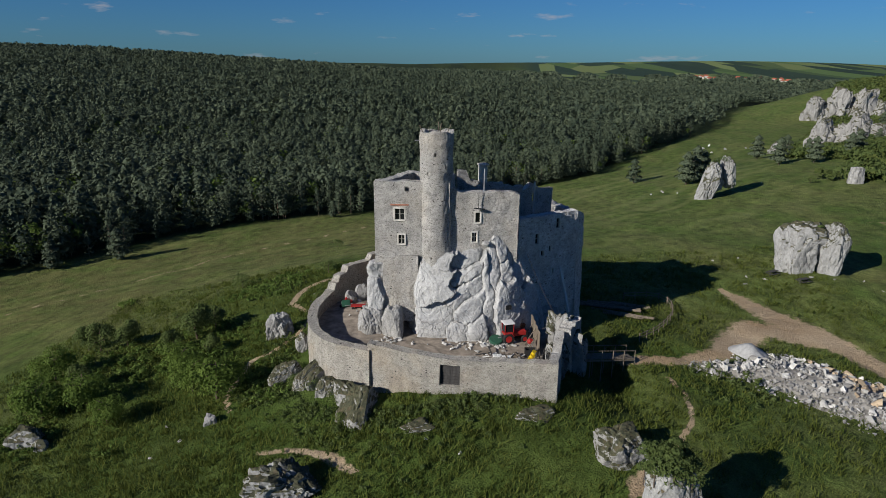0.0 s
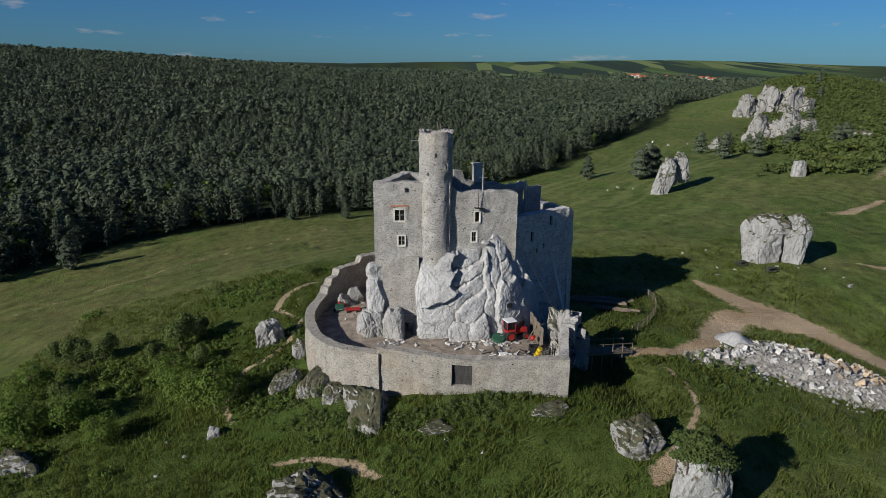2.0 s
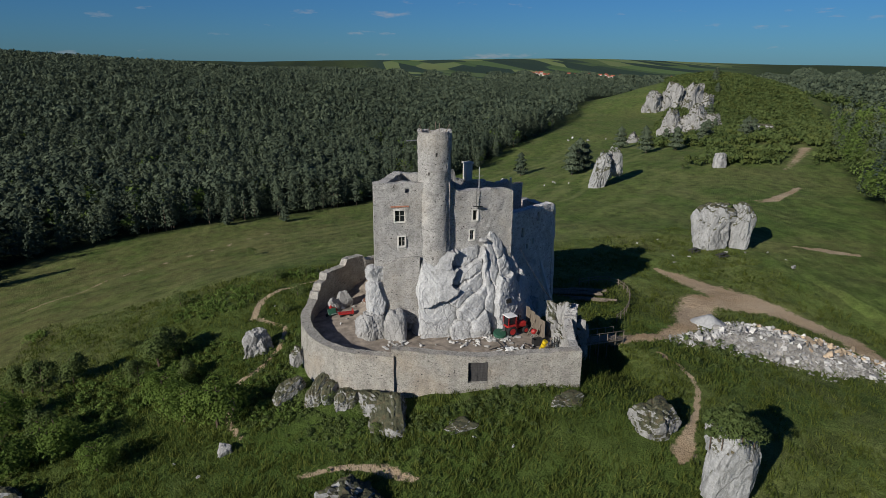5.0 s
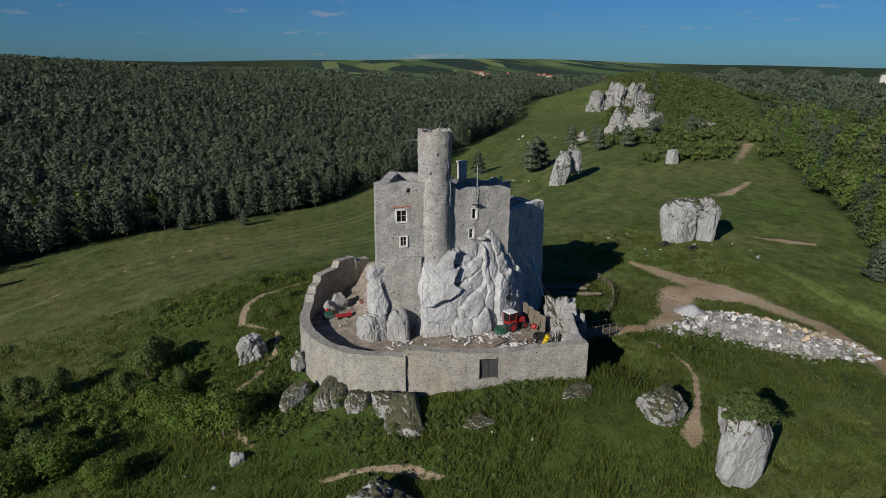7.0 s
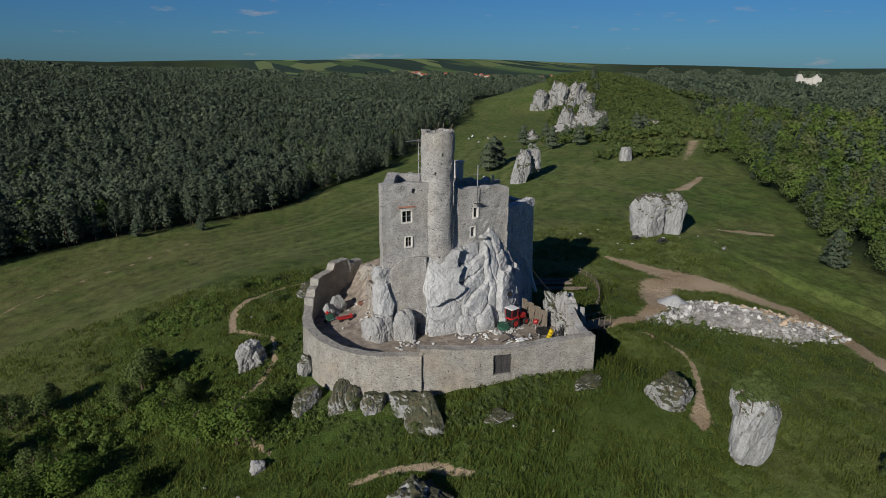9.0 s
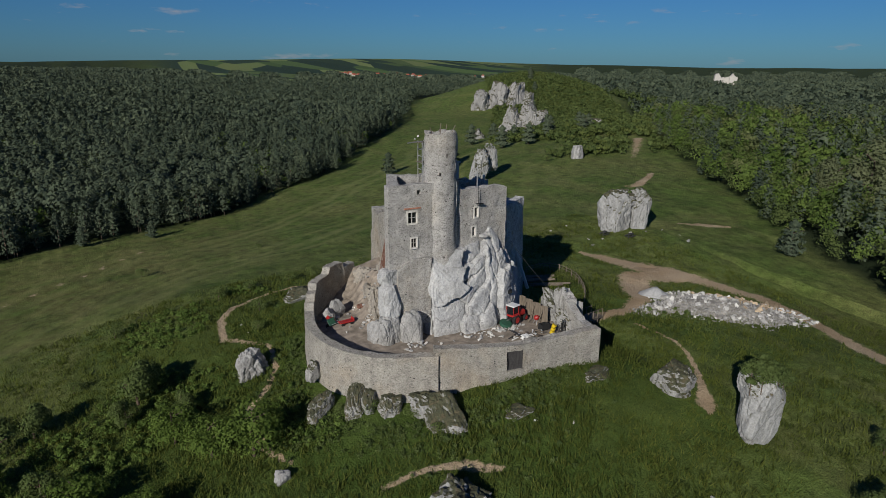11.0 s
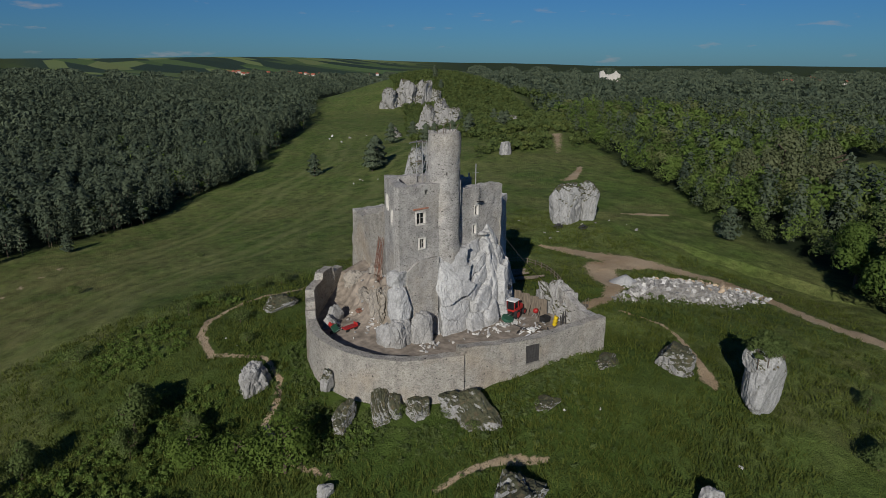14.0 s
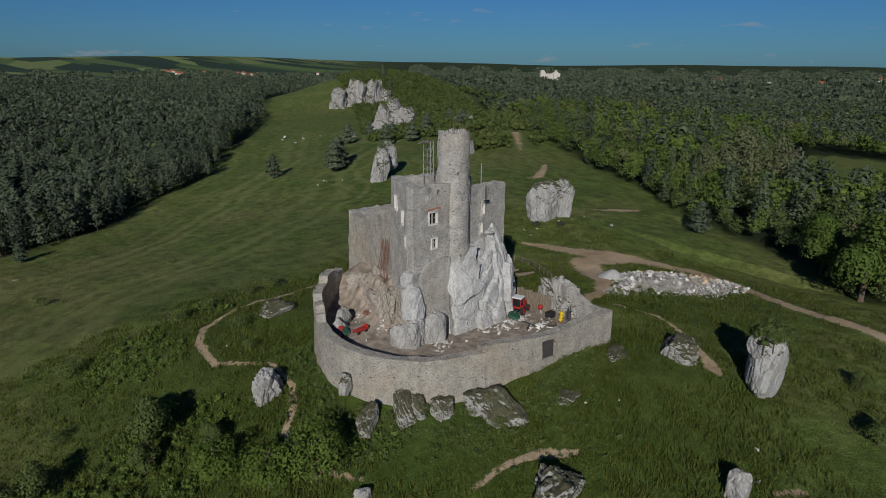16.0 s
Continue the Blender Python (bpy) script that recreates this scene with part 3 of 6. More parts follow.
def window(parent, place, hole, bars=(1, 1), mat_frame=None, proud=0.05, rim=0.16):
    """Stone surround set in an opening of a wall, with a dark pane and its glazing bars."""
    s0, s1, z0, z1 = hole
    c = Vector(place((s0 + s1) / 2, (z0 + z1) / 2, 0))
    e = (Vector(place(s1, (z0 + z1) / 2, 0)) - Vector(place(s0, (z0 + z1) / 2, 0))).normalized()
    inw = Vector(place((s0 + s1) / 2, (z0 + z1) / 2, 1.0)) - c
    inw = (inw - e * inw.dot(e)).normalized()
    up = Vector((0, 0, 1))
    m = Matrix.Translation(c) @ Matrix((e, inw, up)).transposed().to_4x4()
    w, h = s1 - s0, z1 - z0
    fr = part("window", boxes(
        (m @ pose(-w / 2 - rim / 2 + 0.05, 0.12, 0), rim, 0.36 + proud, h + 2 * rim - 0.1), (m @ pose(w / 2 + rim / 2 - 0.05, 0.12, 0), rim, 0.36 + proud, h + 2 * rim - 0.1),
        (m @ pose(0, 0.121, h / 2 + rim / 2 - 0.05), w, 0.36 + proud, rim), (m @ pose(0, 0.11, -h / 2 - rim / 2 + 0.05), w, 0.42 + proud, rim), bevel=0.015), mat_frame or M_FRAME, parent, "pale dressed stone window surround")
    part("pane", boxes((m @ pose(0, 0.26, 0), w - 0.04, 0.03, h - 0.04)), M_GLASS_SHADE, fr)
    for k in range(bars[0]):
        x = -w / 2 + w * (k + 1) / (bars[0] + 1)
        part("mullion", boxes((m @ pose(x, 0.2, 0), 0.09, 0.14, h - 0.06)), M_BAR, fr)
    for k in range(bars[1]):
        z = -h / 2 + h * (k + 1) / (bars[1] + 1)
        part("transom", boxes((m @ pose(0, 0.235, z), w - 0.06, 0.05, 0.05)), M_BAR, fr)
    return fr, m


# ---------------------------------------------------------------- castle
castle = empty("castle", "ruined grey limestone castle keep on a white crag", "castle")


def keep_wall(name, p0, p1, z0, z1, holes=(), top=None, thick=1.2, batter=0.0, wins=None, mat=None, seed=0.0, label=""):
    place, length, d, out = straight(p0, p1, batter, z1)
    es = [h[k] for h in holes for k in (0, 1)]
    ez = [h[k] for h in holes for k in (2, 3)]
    zc = max([h[3] for h in holes], default=z0) + 0.3
    ob = masonry(name, place, steps(0, length, 0.55, es), steps(z0, z1, 0.55, ez + [zc]), holes, mat or M_WALL, castle, label, thick=thick, top=top, zc=zc, seed=seed)
    for h, b in zip(holes, wins or [None] * len(holes)):
        if b is not None:
            window(ob, place, h, b)
    return ob, place


def ragged(base, amp, seed, freq=0.6, slope=0.0):
    return lambda s: base + slope * s + amp * (noise.noise((s * freq, seed, 0.0)) + 0.5 * noise.noise((s * freq * 2.7, seed, 5.0)))


# west wing: front, west side, back
FW0, FW1 = (-8.5, 71.75), (0.2, 71.3)
front_holes = [(2.35, 3.55, 13.85, 15.25), (2.75, 3.55, 10.95, 12.15), (3.55, 4.05, 17.2, 17.7)]
ob, pl = keep_wall("front_wall", FW0, FW1, 2.0, 18.5, front_holes, ragged(18.35, 0.12, 1.0), wins=[(1, 1), (1, 1), None], seed=1.0)
m_win = Matrix.Translation(pl(2.95, 15.68, -0.05))
part("lintel", boxes((m_win, 2.1, 0.25, 0.16), bevel=0.02), M_BRICK, castle, "weathered red brick lintel course")
keep_wall("west_wall", (-5.0, 79.6), (-8.22, 72.36), 2.0, 18.5, [(1.6, 2.5, 14.6, 16.4), (4.3, 5.0, 13.4, 15.0), (5.6, 6.1, 10.9, 12.2)], ragged(18.35, 0.15, 2.0), wins=[(0, 0), (0, 0), (0, 0)], seed=2.0)
keep_wall("back_wall", (0.9, 77.9), (-5.0, 79.6), 2.0, 18.5, [], ragged(18.3, 0.25, 3.0), seed=3.0)
keep_wall("cross_wall", (0.2, 71.5), (0.9, 77.9), 2.0, 18.5, [], ragged(17.9, 0.3, 3.5), thick=0.9, seed=3.4)
# middle block
keep_wall("middle_wall", (0.1, 71.75), (8.3, 72.6), 3.0, 17.3, [(3.1, 3.75, 13.5, 14.8), (2.75, 3.4, 11.15, 12.4)], lambda s: 17.1 + 0.12 * noise.noise((s, 9, 0)) + (1.3 - s) * 0.8 * (s < 1.3) - 0.25 * max(0, s - 7.2) ** 2,
          wins=[(0, 0), (1, 1)], seed=4.0)
keep_wall("middle_east_wall", (8.3, 72.6), (9.3, 80.5), 2.0, 16.6, [], lambda s: 16.9 - 0.28 * s + 0.2 * noise.noise((s, 19, 0)), seed=5.0)
keep_wall("middle_back_wall", (9.3, 80.5), (0.9, 79.0), 2.0, 17.0, [(3.0, 3.9, 14.5, 16.0)], ragged(16.6, 0.6, 6.0, 0.5), thick=0.9, seed=6.0)
# east block
keep_wall("east_front_wall", (8.6, 74.7), (16.7, 80.0), -3.0, 13.6, [(3.6, 4.2, 8.1, 8.9), (4.9, 5.45, 8.5, 9.4), (2.6, 3.3, 9.8, 11.2), (6.0, 6.7, 11.4, 12.8), (5.6, 6.05, 5.5, 6.3)],
          lambda s: 13.35 + 0.15 * noise.noise((s, 29, 0)), wins=[(0, 0), (0, 0), (0, 1), (0, 1), (0, 0)], batter=0.02, seed=7.0, mat=M_EAST)
keep_wall("east_corner_wall", (16.7, 80.0), (18.0, 82.3), -3.5, 13.4, [], lambda s: 13.35 - 0.35 * s, batter=0.03, seed=8.0, mat=M_EAST)
keep_wall("east_end_wall", (18.0, 82.3), (14.5, 93.0), -3.5, 12.6, [], ragged(12.4, 0.2, 9.0), batter=0.02, seed=9.0)
keep_wall("east_back_wall", (14.5, 93.0), (-0.6, 94.4), -3.0, 11.2, [], ragged(10.9, 0.3, 10.0), seed=10.0)
keep_wall("gable_fragment", (9.6, 82.4), (14.2, 85.4), 8.0, 16.3, [(2.0, 2.9, 13.6, 15.0)], lambda s: 15.2 + 1.0 * math.exp(-((s - 1.8) / 1.0) ** 2) - 0.25 * max(0, s - 3.3) ** 2 + 0.15 * noise.noise((s * 2, 8, 1)), thick=0.7, seed=11.0)
# north-west annex
keep_wall("annex_wall", (-0.6, 94.4), (-1.6, 90.0), 2.0, 10.8, [(1.4, 1.8, 7.8, 8.4)], ragged(10.7, 0.1, 12.0), mat=M_CURTAIN, seed=12.0, batter=0.03)
keep_wall("annex_side_wall", (-1.6, 90.0), (-4.4, 80.3), 2.0, 13.8, [(3.0, 3.5, 8.6, 9.3)], lambda s: 10.8 + 0.28 * s + 0.12 * noise.noise((s * 2, 4, 1)), mat=M_CURTAIN, seed=13.0)
# chimney shaft and its stub of wall behind the tower
keep_wall("inner_wall", (1.2, 77.6), (7.0, 79.6), 12.0, 18.4, [], lambda s: 17.6 - 0.12 * s + (1.2 if s < 1.4 else 0) + 0.25 * noise.noise((s * 2, 2, 2)), thick=0.6, seed=14.0)
part("chimney", boxes((pose(4.3, 78.7, 18.2, rz=18), 0.9, 0.9, 2.2), (pose(4.3, 78.7, 19.35, rz=18), 1.15, 1.15, 0.22), bevel=0.04), M_PLASTER, castle, "pale plastered chimney stack")

# round tower
TC = Vector((-1.35, 72.55))


def tower_place(a, z, inward):
    r = 1.88 + 0.012 * max(0.0, 18 - z) - inward
    return TC.x + r * math.cos(a), TC.y + r * math.sin(a), z


tower_holes = [(math.radians(262), math.radians(270), 21.3, 21.75), (math.radians(302), math.radians(310), 19.9, 20.5), (math.radians(236), math.radians(243), 19.2, 19.6)]
tower_ss = [2 * math.pi * k / 56 for k in range(56)] + [h[k] for h in tower_holes for k in (0, 1)]
masonry("tower", tower_place, tower_ss, steps(3.5, 24.1, 0.5, [h[k] for h in tower_holes for k in (2, 3)]), tower_holes, M_WALL, castle, "slender round stone tower, open at the top", closed=True, thick=0.55,
        top=lambda a: 24.0 + 0.12 * math.sin(a * 3) + 0.1 * math.sin(a * 7 + 1), zc=22.0, seed=15.0)
bm = bmesh.new()
bmesh.ops.create_circle(bm, cap_ends=True, segments=32, radius=1.5, matrix=pose(TC.x, TC.y, 23.3))
part("tower_floor", bm, M_DARKWOOD, castle)

# ---------------------------------------------------------------- rocks


def rock_arrays(c, r, seed, yaw=0.0, cuts=9, sub=4, depth=0.16, power=3.2, lean=(0, 0), taper=0.0):
    """A limestone lump: an ellipsoid trimmed by flat faces and roughened at three scales."""
    rnd = random.Random(seed)
    bm = bmesh.new()
    bmesh.ops.create_icosphere(bm, subdivisions=sub, radius=1.0)
    planes = []
    for _ in range(cuts):
        a, e = rnd.uniform(0, 6.28), rnd.uniform(-0.35, 0.9)
        planes.append((Vector((math.cos(a) * math.cos(e), math.sin(a) * math.cos(e), math.sin(e))), rnd.uniform(0.66, 0.98)))
    turn = Matrix.Rotation(radians(yaw), 3, "Z") @ Euler((radians(lean[0]), radians(lean[1]), 0)).to_matrix()
    scale = sum(r) / 3
    off = Vector((seed * 7.3, seed * 3.1, seed * 1.7))
    verts = []
    for v in bm.verts:
        p = v.co.copy()
        p /= (abs(p.x) ** power + abs(p.y) ** power + abs(p.z) ** power) ** (1 / power)
        for n, d in planes:
            k = p.dot(n) - d
            if k > 0:
                p -= n * k * 0.97
        q = p * 1.0
        f = noise.fractal(q * 1.5 + off, 0.9, 2.0, 3) * depth * 0.8
        cr = noise.noise(Vector((q.x * 1.5 + q.z * 0.7, q.y * 1.5, q.z * 1.0 - q.x * 0.5)) + off)
        f -= max(0.0, 0.09 - abs(cr)) * depth * 6.0
        f += noise.fractal(q * 6 + off, 1.0, 2.0, 3) * depth * 0.28
        p *= 1 + f
        k = 1 - taper * (0.5 - 0.5 * p.z)
        p = Vector((p.x * r[0] * k, p.y * r[1] * k, p.z * r[2]))
        p = turn @ p + Vector(c)
        verts.append((p.x, p.y, p.z))
    faces = [[v.index for v in f.verts] for f in bm.faces]
    bm.free()
    return np.array(verts), np.array(faces)


def rock(name, lumps, mat, label="", category="", group="", parent=None, kind=""):
    """One rock out of lumps: (centre, radii, seed, yaw[, sub, cuts, depth])."""
    vs, fs, n = [], [], 0
    for lump in lumps:
        c, r, seed, yaw, *more = lump
        v, f = rock_arrays(c, r, seed, yaw, sub=more[0] if more else 4, cuts=more[1] if len(more) > 1 else 9, depth=more[2] if len(more) > 2 else 0.16, power=more[3] if len(more) > 3 else 3.2, lean=more[4] if len(more) > 4 else (0, 0), taper=more[5] if len(more) > 5 else 0.0)
        vs.append(v)
        fs.append(f + n)
        n += len(v)
    ob = link_mesh(name, np.concatenate(vs), np.concatenate(fs), mat, parent)
    return tagged(ob, label, category, group, kind)


def curve_line(points, per=8):
    """A smooth line through points (any number of coordinates), with the length run."""
    p = [np.array(q, float) for q in points]
    p = [2 * p[0] - p[1]] + p + [2 * p[-1] - p[-2]]
    out = []
    for a, b, c, d in zip(p, p[1:], p[2:], p[3:]):
        for k in range(per):
            t = k / per
            out.append(0.5 * (2 * b + (c - a) * t + (2 * a - 5 * b + 4 * c - d) * t * t + (3 * b - 3 * c + d - a) * t**3))
    out.append(p[-2])
    out = np.array(out)
    run = np.concatenate([[0], np.cumsum(np.hypot(*np.diff(out[:, :2], axis=0).T))])
    return out, run


# the crag that the keep stands on
crag = empty("crag", "white limestone crag split by deep cracks, under the keep", "rock")
CRAG_FOOT = [(-5.2, 73.2), (-5.0, 71.0), (-4.0, 69.6), (-1.5, 69.0), (1.5, 68.8), (4.2, 68.9), (6.9, 69.5), (9.0, 70.4), (10.9, 71.9), (12.2, 74.0), (12.6, 77.0)]
CRAG_TOP = [5.0, 9.6, 10.3, 10.3, 10.0, 10.6, 12.2, 10.2, 6.6, 3.6, 2.5]
# blocks of the face: run along the foot, height, how far it stands out, half width, half height, turn of its long side
CRAG_BLOCKS = [
    (5.7, 7.3, 0.5, 2.7, 2.7, 6), (6.6, 2.0, -0.3, 2.9, 1.9, 0), (2.9, 1.8, -1.0, 1.2, 2.2, 0), (0.8, 6.0, -0.2, 1.4, 3.5, 0),
    (10.4, 9.2, -0.5, 2.2, 0.75, 22), (10.3, 7.5, -0.1, 2.3, 0.75, 28), (10.4, 5.7, 0.0, 2.4, 0.8, 32), (10.6, 3.6, 0.3, 2.2, 1.0, 38), (11.9, 1.5, 0.35, 1.2, 1.3, 10), (9.1, 1.1, 0.2, 1.3, 1.2, 0),
    (13.3, 4.2, 0.05, 0.6, 4.2, 0), (14.2, 8.4, 0.05, 0.7, 2.6, -8), (15.3, 10.6, 0.15, 0.9, 1.9, 12), (17.1, 9.4, -0.15, 0.7, 0.9, 0), (16.1, 7.8, 0.25, 1.0, 1.1, 40),
    (16.2, 4.4, 0.6, 2.1, 3.0, 0), (19.4, 3.2, 0.1, 1.4, 3.2, 0), (18.3, 7.0, -0.1, 0.9, 1.6, 0), (22.6, 2.0, 0.0, 1.8, 2.6, 0),
]


def crag_face():
    line, run = curve_line(CRAG_FOOT, 10)
    knots = np.interp(np.arange(len(CRAG_FOOT)) * 10, np.arange(len(run)), run)
    cols, rows = 270, 130
    rnd = random.Random(77)
    tilt = [(rnd.uniform(-0.2, 0.2), rnd.uniform(-0.14, 0.14)) for _ in CRAG_BLOCKS]
    turns = [(math.cos(radians(b[5])), math.sin(radians(b[5]))) for b in CRAG_BLOCKS]
    verts = []
    for i in range(cols):
        s = run[-1] * i / (cols - 1)
        top = float(np.interp(s, knots, CRAG_TOP)) + 0.5 * noise.noise((s * 0.9, 0, 0)) + 0.3 * noise.noise((s * 2.6, 3, 0))
        x, y = float(np.interp(s, run, line[:, 0])), float(np.interp(s, run, line[:, 1]))
        dx = float(np.interp(s + 0.8, run, line[:, 0]) - np.interp(s - 0.8, run, line[:, 0]))
        dy = float(np.interp(s + 0.8, run, line[:, 1]) - np.interp(s - 0.8, run, line[:, 1]))
        k = math.hypot(dx, dy)
        ox, oy = dy / k, -dx / k
        for j in range(rows):
            t = j / (rows - 11) if j < rows - 10 else 1.0
            z = -0.6 + (top + 0.6) * t
            ws = s + 0.5 * noise.noise((s * 0.5, z * 0.5, 1)) + 0.22 * noise.noise((s * 1.7, z * 1.7, 2))
            wz = z + 0.6 * noise.noise((s * 0.5, z * 0.5, 5)) + 0.22 * noise.noise((s * 1.7, z * 1.7, 6))
            near = sorted((math.hypot(((ws - b[0]) * c + (wz - b[1]) * q) / b[3], ((wz - b[1]) * c - (ws - b[0]) * q) / b[4]), n) for n, (b, (c, q)) in enumerate(zip(CRAG_BLOCKS, turns)))
            (d0, n0), (d1, _) = near[0], near[1]
            b = CRAG_BLOCKS[n0]
            edge = (d1 - d0) * min(b[3], b[4])
            out = b[2] + tilt[n0][0] * (ws - b[0]) + tilt[n0][1] * (wz - b[1]) - 0.65 * math.exp(-((edge / 0.06) ** 2)) * (0.12 + 0.88 * smooth(-0.2, 0.3, noise.noise((s * 0.6, z * 0.6, 11)))) - 0.07 * math.exp(-((edge / 0.3) ** 2)) - 0.05 * min(d0, 1.3) ** 3
            p = Vector((s, z, 0))
            out += 0.16 * noise.fractal(p * 0.5, 1.0, 2.0, 3) + 0.03 * noise.fractal(p * 2.6 + Vector((9, 0, 0)), 1.0, 2.0, 3)
            cr = noise.noise((s * 0.9 + z * 0.45, z * 0.35 - s * 0.2, 7.0))
            out -= 0.10 * max(0.0, 1 - abs(cr) / 0.03) * (0.5 + 0.5 * noise.noise((s * 0.4, z * 0.4, 3)))
            lean = (0.19 + 0.03 * float(smooth(13, 18, s))) * max(0.0, z) + 0.010 * max(0.0, z - 4) ** 2
            out += 0.16 * round(3 * noise.noise((s * 0.42 + z * 0.24, z * 0.36 - s * 0.16, 21.0))) / 3
            back = 0.0 if j < rows - 10 else 0.35 * (j - rows + 11)
            h = out - lean - back
            verts.append((x + ox * float(h), y + oy * float(h), z + (0.12 * noise.noise((s * 2, back * 2, 4)) + 0.06 * back if back else 0)))
    q = np.arange(cols * rows).reshape(cols, rows)
    faces = np.stack([q[:-1, :-1], q[1:, :-1], q[1:, 1:], q[:-1, 1:]], -1).reshape(-1, 4)
    return link_mesh("rock_face", verts, faces, M_ROCK, crag)


face = crag_face()
ys = [v.co.y for v in face.data.vertices if abs(v.co.x - 7.2) < 0.35 and abs(v.co.z - 3.95) < 0.35]
# near-black block flush with the face; its colour paints the shade of an opening
part("niche_shade", boxes((pose(7.2, min(ys) + 0.27, 3.95, 0, 0, 18), 0.7, 0.5, 0.48)), M_GLASS_SHADE, crag, "small dark square block painting an opening's shade on the rock")
for name, mat, lumps in (
    ("rock_pillar", M_ROCK, [((-8.35, 71.9, 4.8), (1.2, 1.15, 2.15), 15, 5, 5, 3, 0.07, 5.0)]),
    ("rock_pillar", M_ROCK, [((-8.4, 72.2, 7.7), (1.15, 1.0, 1.0), 26, 12, 5, 4, 0.14, 4.0)]),
    ("rock_pillar", M_ROCK_GREY, [((-9.0, 71.5, 1.2), (1.35, 1.2, 2.1), 16, 15, 5, 3, 0.14, 5.0), ((-9.9, 72.4, 0.6), (1.0, 1.2, 1.7), 46, 0, 4, 4, 0.16, 4.0)]),
    ("rock_pillar", M_ROCK_GREY, [((-6.4, 70.4, 1.4), (1.25, 1.15, 2.2), 17, 5, 5, 3, 0.10, 4.5)]),
    ("rock_core", M_ROCK_GREY, [((1.5, 76.5, 0.0), (8.0, 3.4, 5.0), 18, 10, 4), ((11, 78, -1.5), (4.5, 3.5, 3.0), 28, 35, 4)]),
    *[("rock_slope", M_EARTHY, [lump]) for lump in (((-3.0, 82.5, 1.2), (2.4, 4.0, 4.4), 19, -15, 5, 8, 0.2), ((-0.4, 89.0, 1.0), (2.6, 4.4, 4.6), 29, -8, 5, 8, 0.2), ((-6.2, 76.4, 1.6), (1.5, 3.0, 3.6), 30, -20, 5, 8, 0.2), ((-6.4, 81.6, 1.6), (1.5, 2.2, 2.0), 31, -20, 5, 8, 0.3), ((-5.2, 85.6, 2.0), (1.7, 2.2, 2.2), 32, 10, 5, 8, 0.3), ((-7.3, 78.0, 1.8), (1.2, 1.9, 2.6), 33, -30, 5, 8, 0.3), ((-5.6, 80.6, 0.6), (2.2, 2.6, 3.0), 47, -20, 5, 8, 0.3), ((-4.2, 85.4, 0.8), (2.4, 3.0, 3.4), 48, -20, 5, 8, 0.3))],
):
    rock(name, lumps, mat, parent=crag)
keep_wall("plinth", (-7.6, 71.3), (-3.4, 70.95), 1.5, 9.8, [], lambda s: 8.6 + 0.6 * min(s, 1.8), thick=0.6, seed=16.0)

# ---------------------------------------------------------------- curtain wall and courtyard


def along(points, per=8):
    line, run = curve_line(points, per)

    def place(s, z, inward):
        x, y = np.interp(s, run, line[:, 0]), np.interp(s, run, line[:, 1])
        e = 0.4
        dx = np.interp(s + e, run, line[:, 0]) - np.interp(s - e, run, line[:, 0])
        dy = np.interp(s + e, run, line[:, 1]) - np.interp(s - e, run, line[:, 1])
        k = math.hypot(dx, dy) or 1
        bat = 0.02 * max(0.0, 2.0 - z)
        return x - dy / k * (inward - bat), y + dx / k * (inward - bat), z

    return place, run[-1], lambda s: float(np.interp(s, run, line[:, 2]))


curtain = empty("curtain_wall", "curved pale limestone curtain wall round the castle yard", "wall")
ROUND = [(-6.4, 90.0, 4.6), (-10.6, 87.2, 4.9), (-13.8, 84.3, 4.3), (-15.2, 82.0, 3.4), (-16.3, 79.6, 2.0), (-17.2, 75.5, 1.7), (-16.8, 71.4, 1.6), (-15.4, 67.3, 1.7), (-12.6, 63.6, 2.0), (-8.1, 60.9, 2.3)]
place_r, len_r, top_r = along(ROUND)


def top_round(s):
    z = top_r(s)
    return (math.floor(z / 0.8) * 0.8 + 0.5 if z > 2.1 and s < 20 else z) + 0.06 * noise.noise((s * 1.5, 3, 3))


masonry("wall_section", place_r, steps(0, len_r, 0.5), steps(-6.5, 4.9, 0.6), [], M_CURTAIN, curtain, "curved wall section", thick=1.15, top=top_round, zc=-6.0, rough_amp=0.05, seed=31.0)
FRONT = [(-8.3, 61.3, 2.9), (-3.4, 59.75, 2.55), (0.5, 58.85, 2.35), (5.5, 58.2, 2.45), (11.2, 57.4, 2.7)]
place_f, len_f, top_f = along(FRONT)
gate_hole = (8.0, 10.1, -0.5, 1.8)
masonry("wall_section", place_f, steps(0, len_f, 0.5, gate_hole[:2]), steps(-5.0, 2.8, 0.55, gate_hole[2:]), [gate_hole], M_CURTAIN, curtain, "straight wall section with a gate", thick=1.1, top=lambda s: top_f(s) + 0.08 * noise.noise((s * 1.5, 4, 3)) + 0.1, zc=2.0, rough_amp=0.05, seed=32.0)
place_e, len_e, top_e = along([(11.15, 57.4, 2.7), (12.0, 60.5, 2.5), (12.9, 64.0, 3.4)])
masonry("wall_section", place_e, steps(0, len_e, 0.5), steps(-5.0, 3.2, 0.6), [], M_WALL, curtain, "", thick=1.0, top=lambda s: top_e(s) + 0.3 * noise.noise((s, 7, 3)), zc=-4.5, seed=33.0)
gate = part("gate", boxes((Matrix.Translation(place_f(9.05, 0.65, 0.42)) @ pose(0, 0, 0, 0, 0, -10), 2.1, 0.06, 2.3)), M_DARKWOOD, curtain, "weathered grey double timber gate")
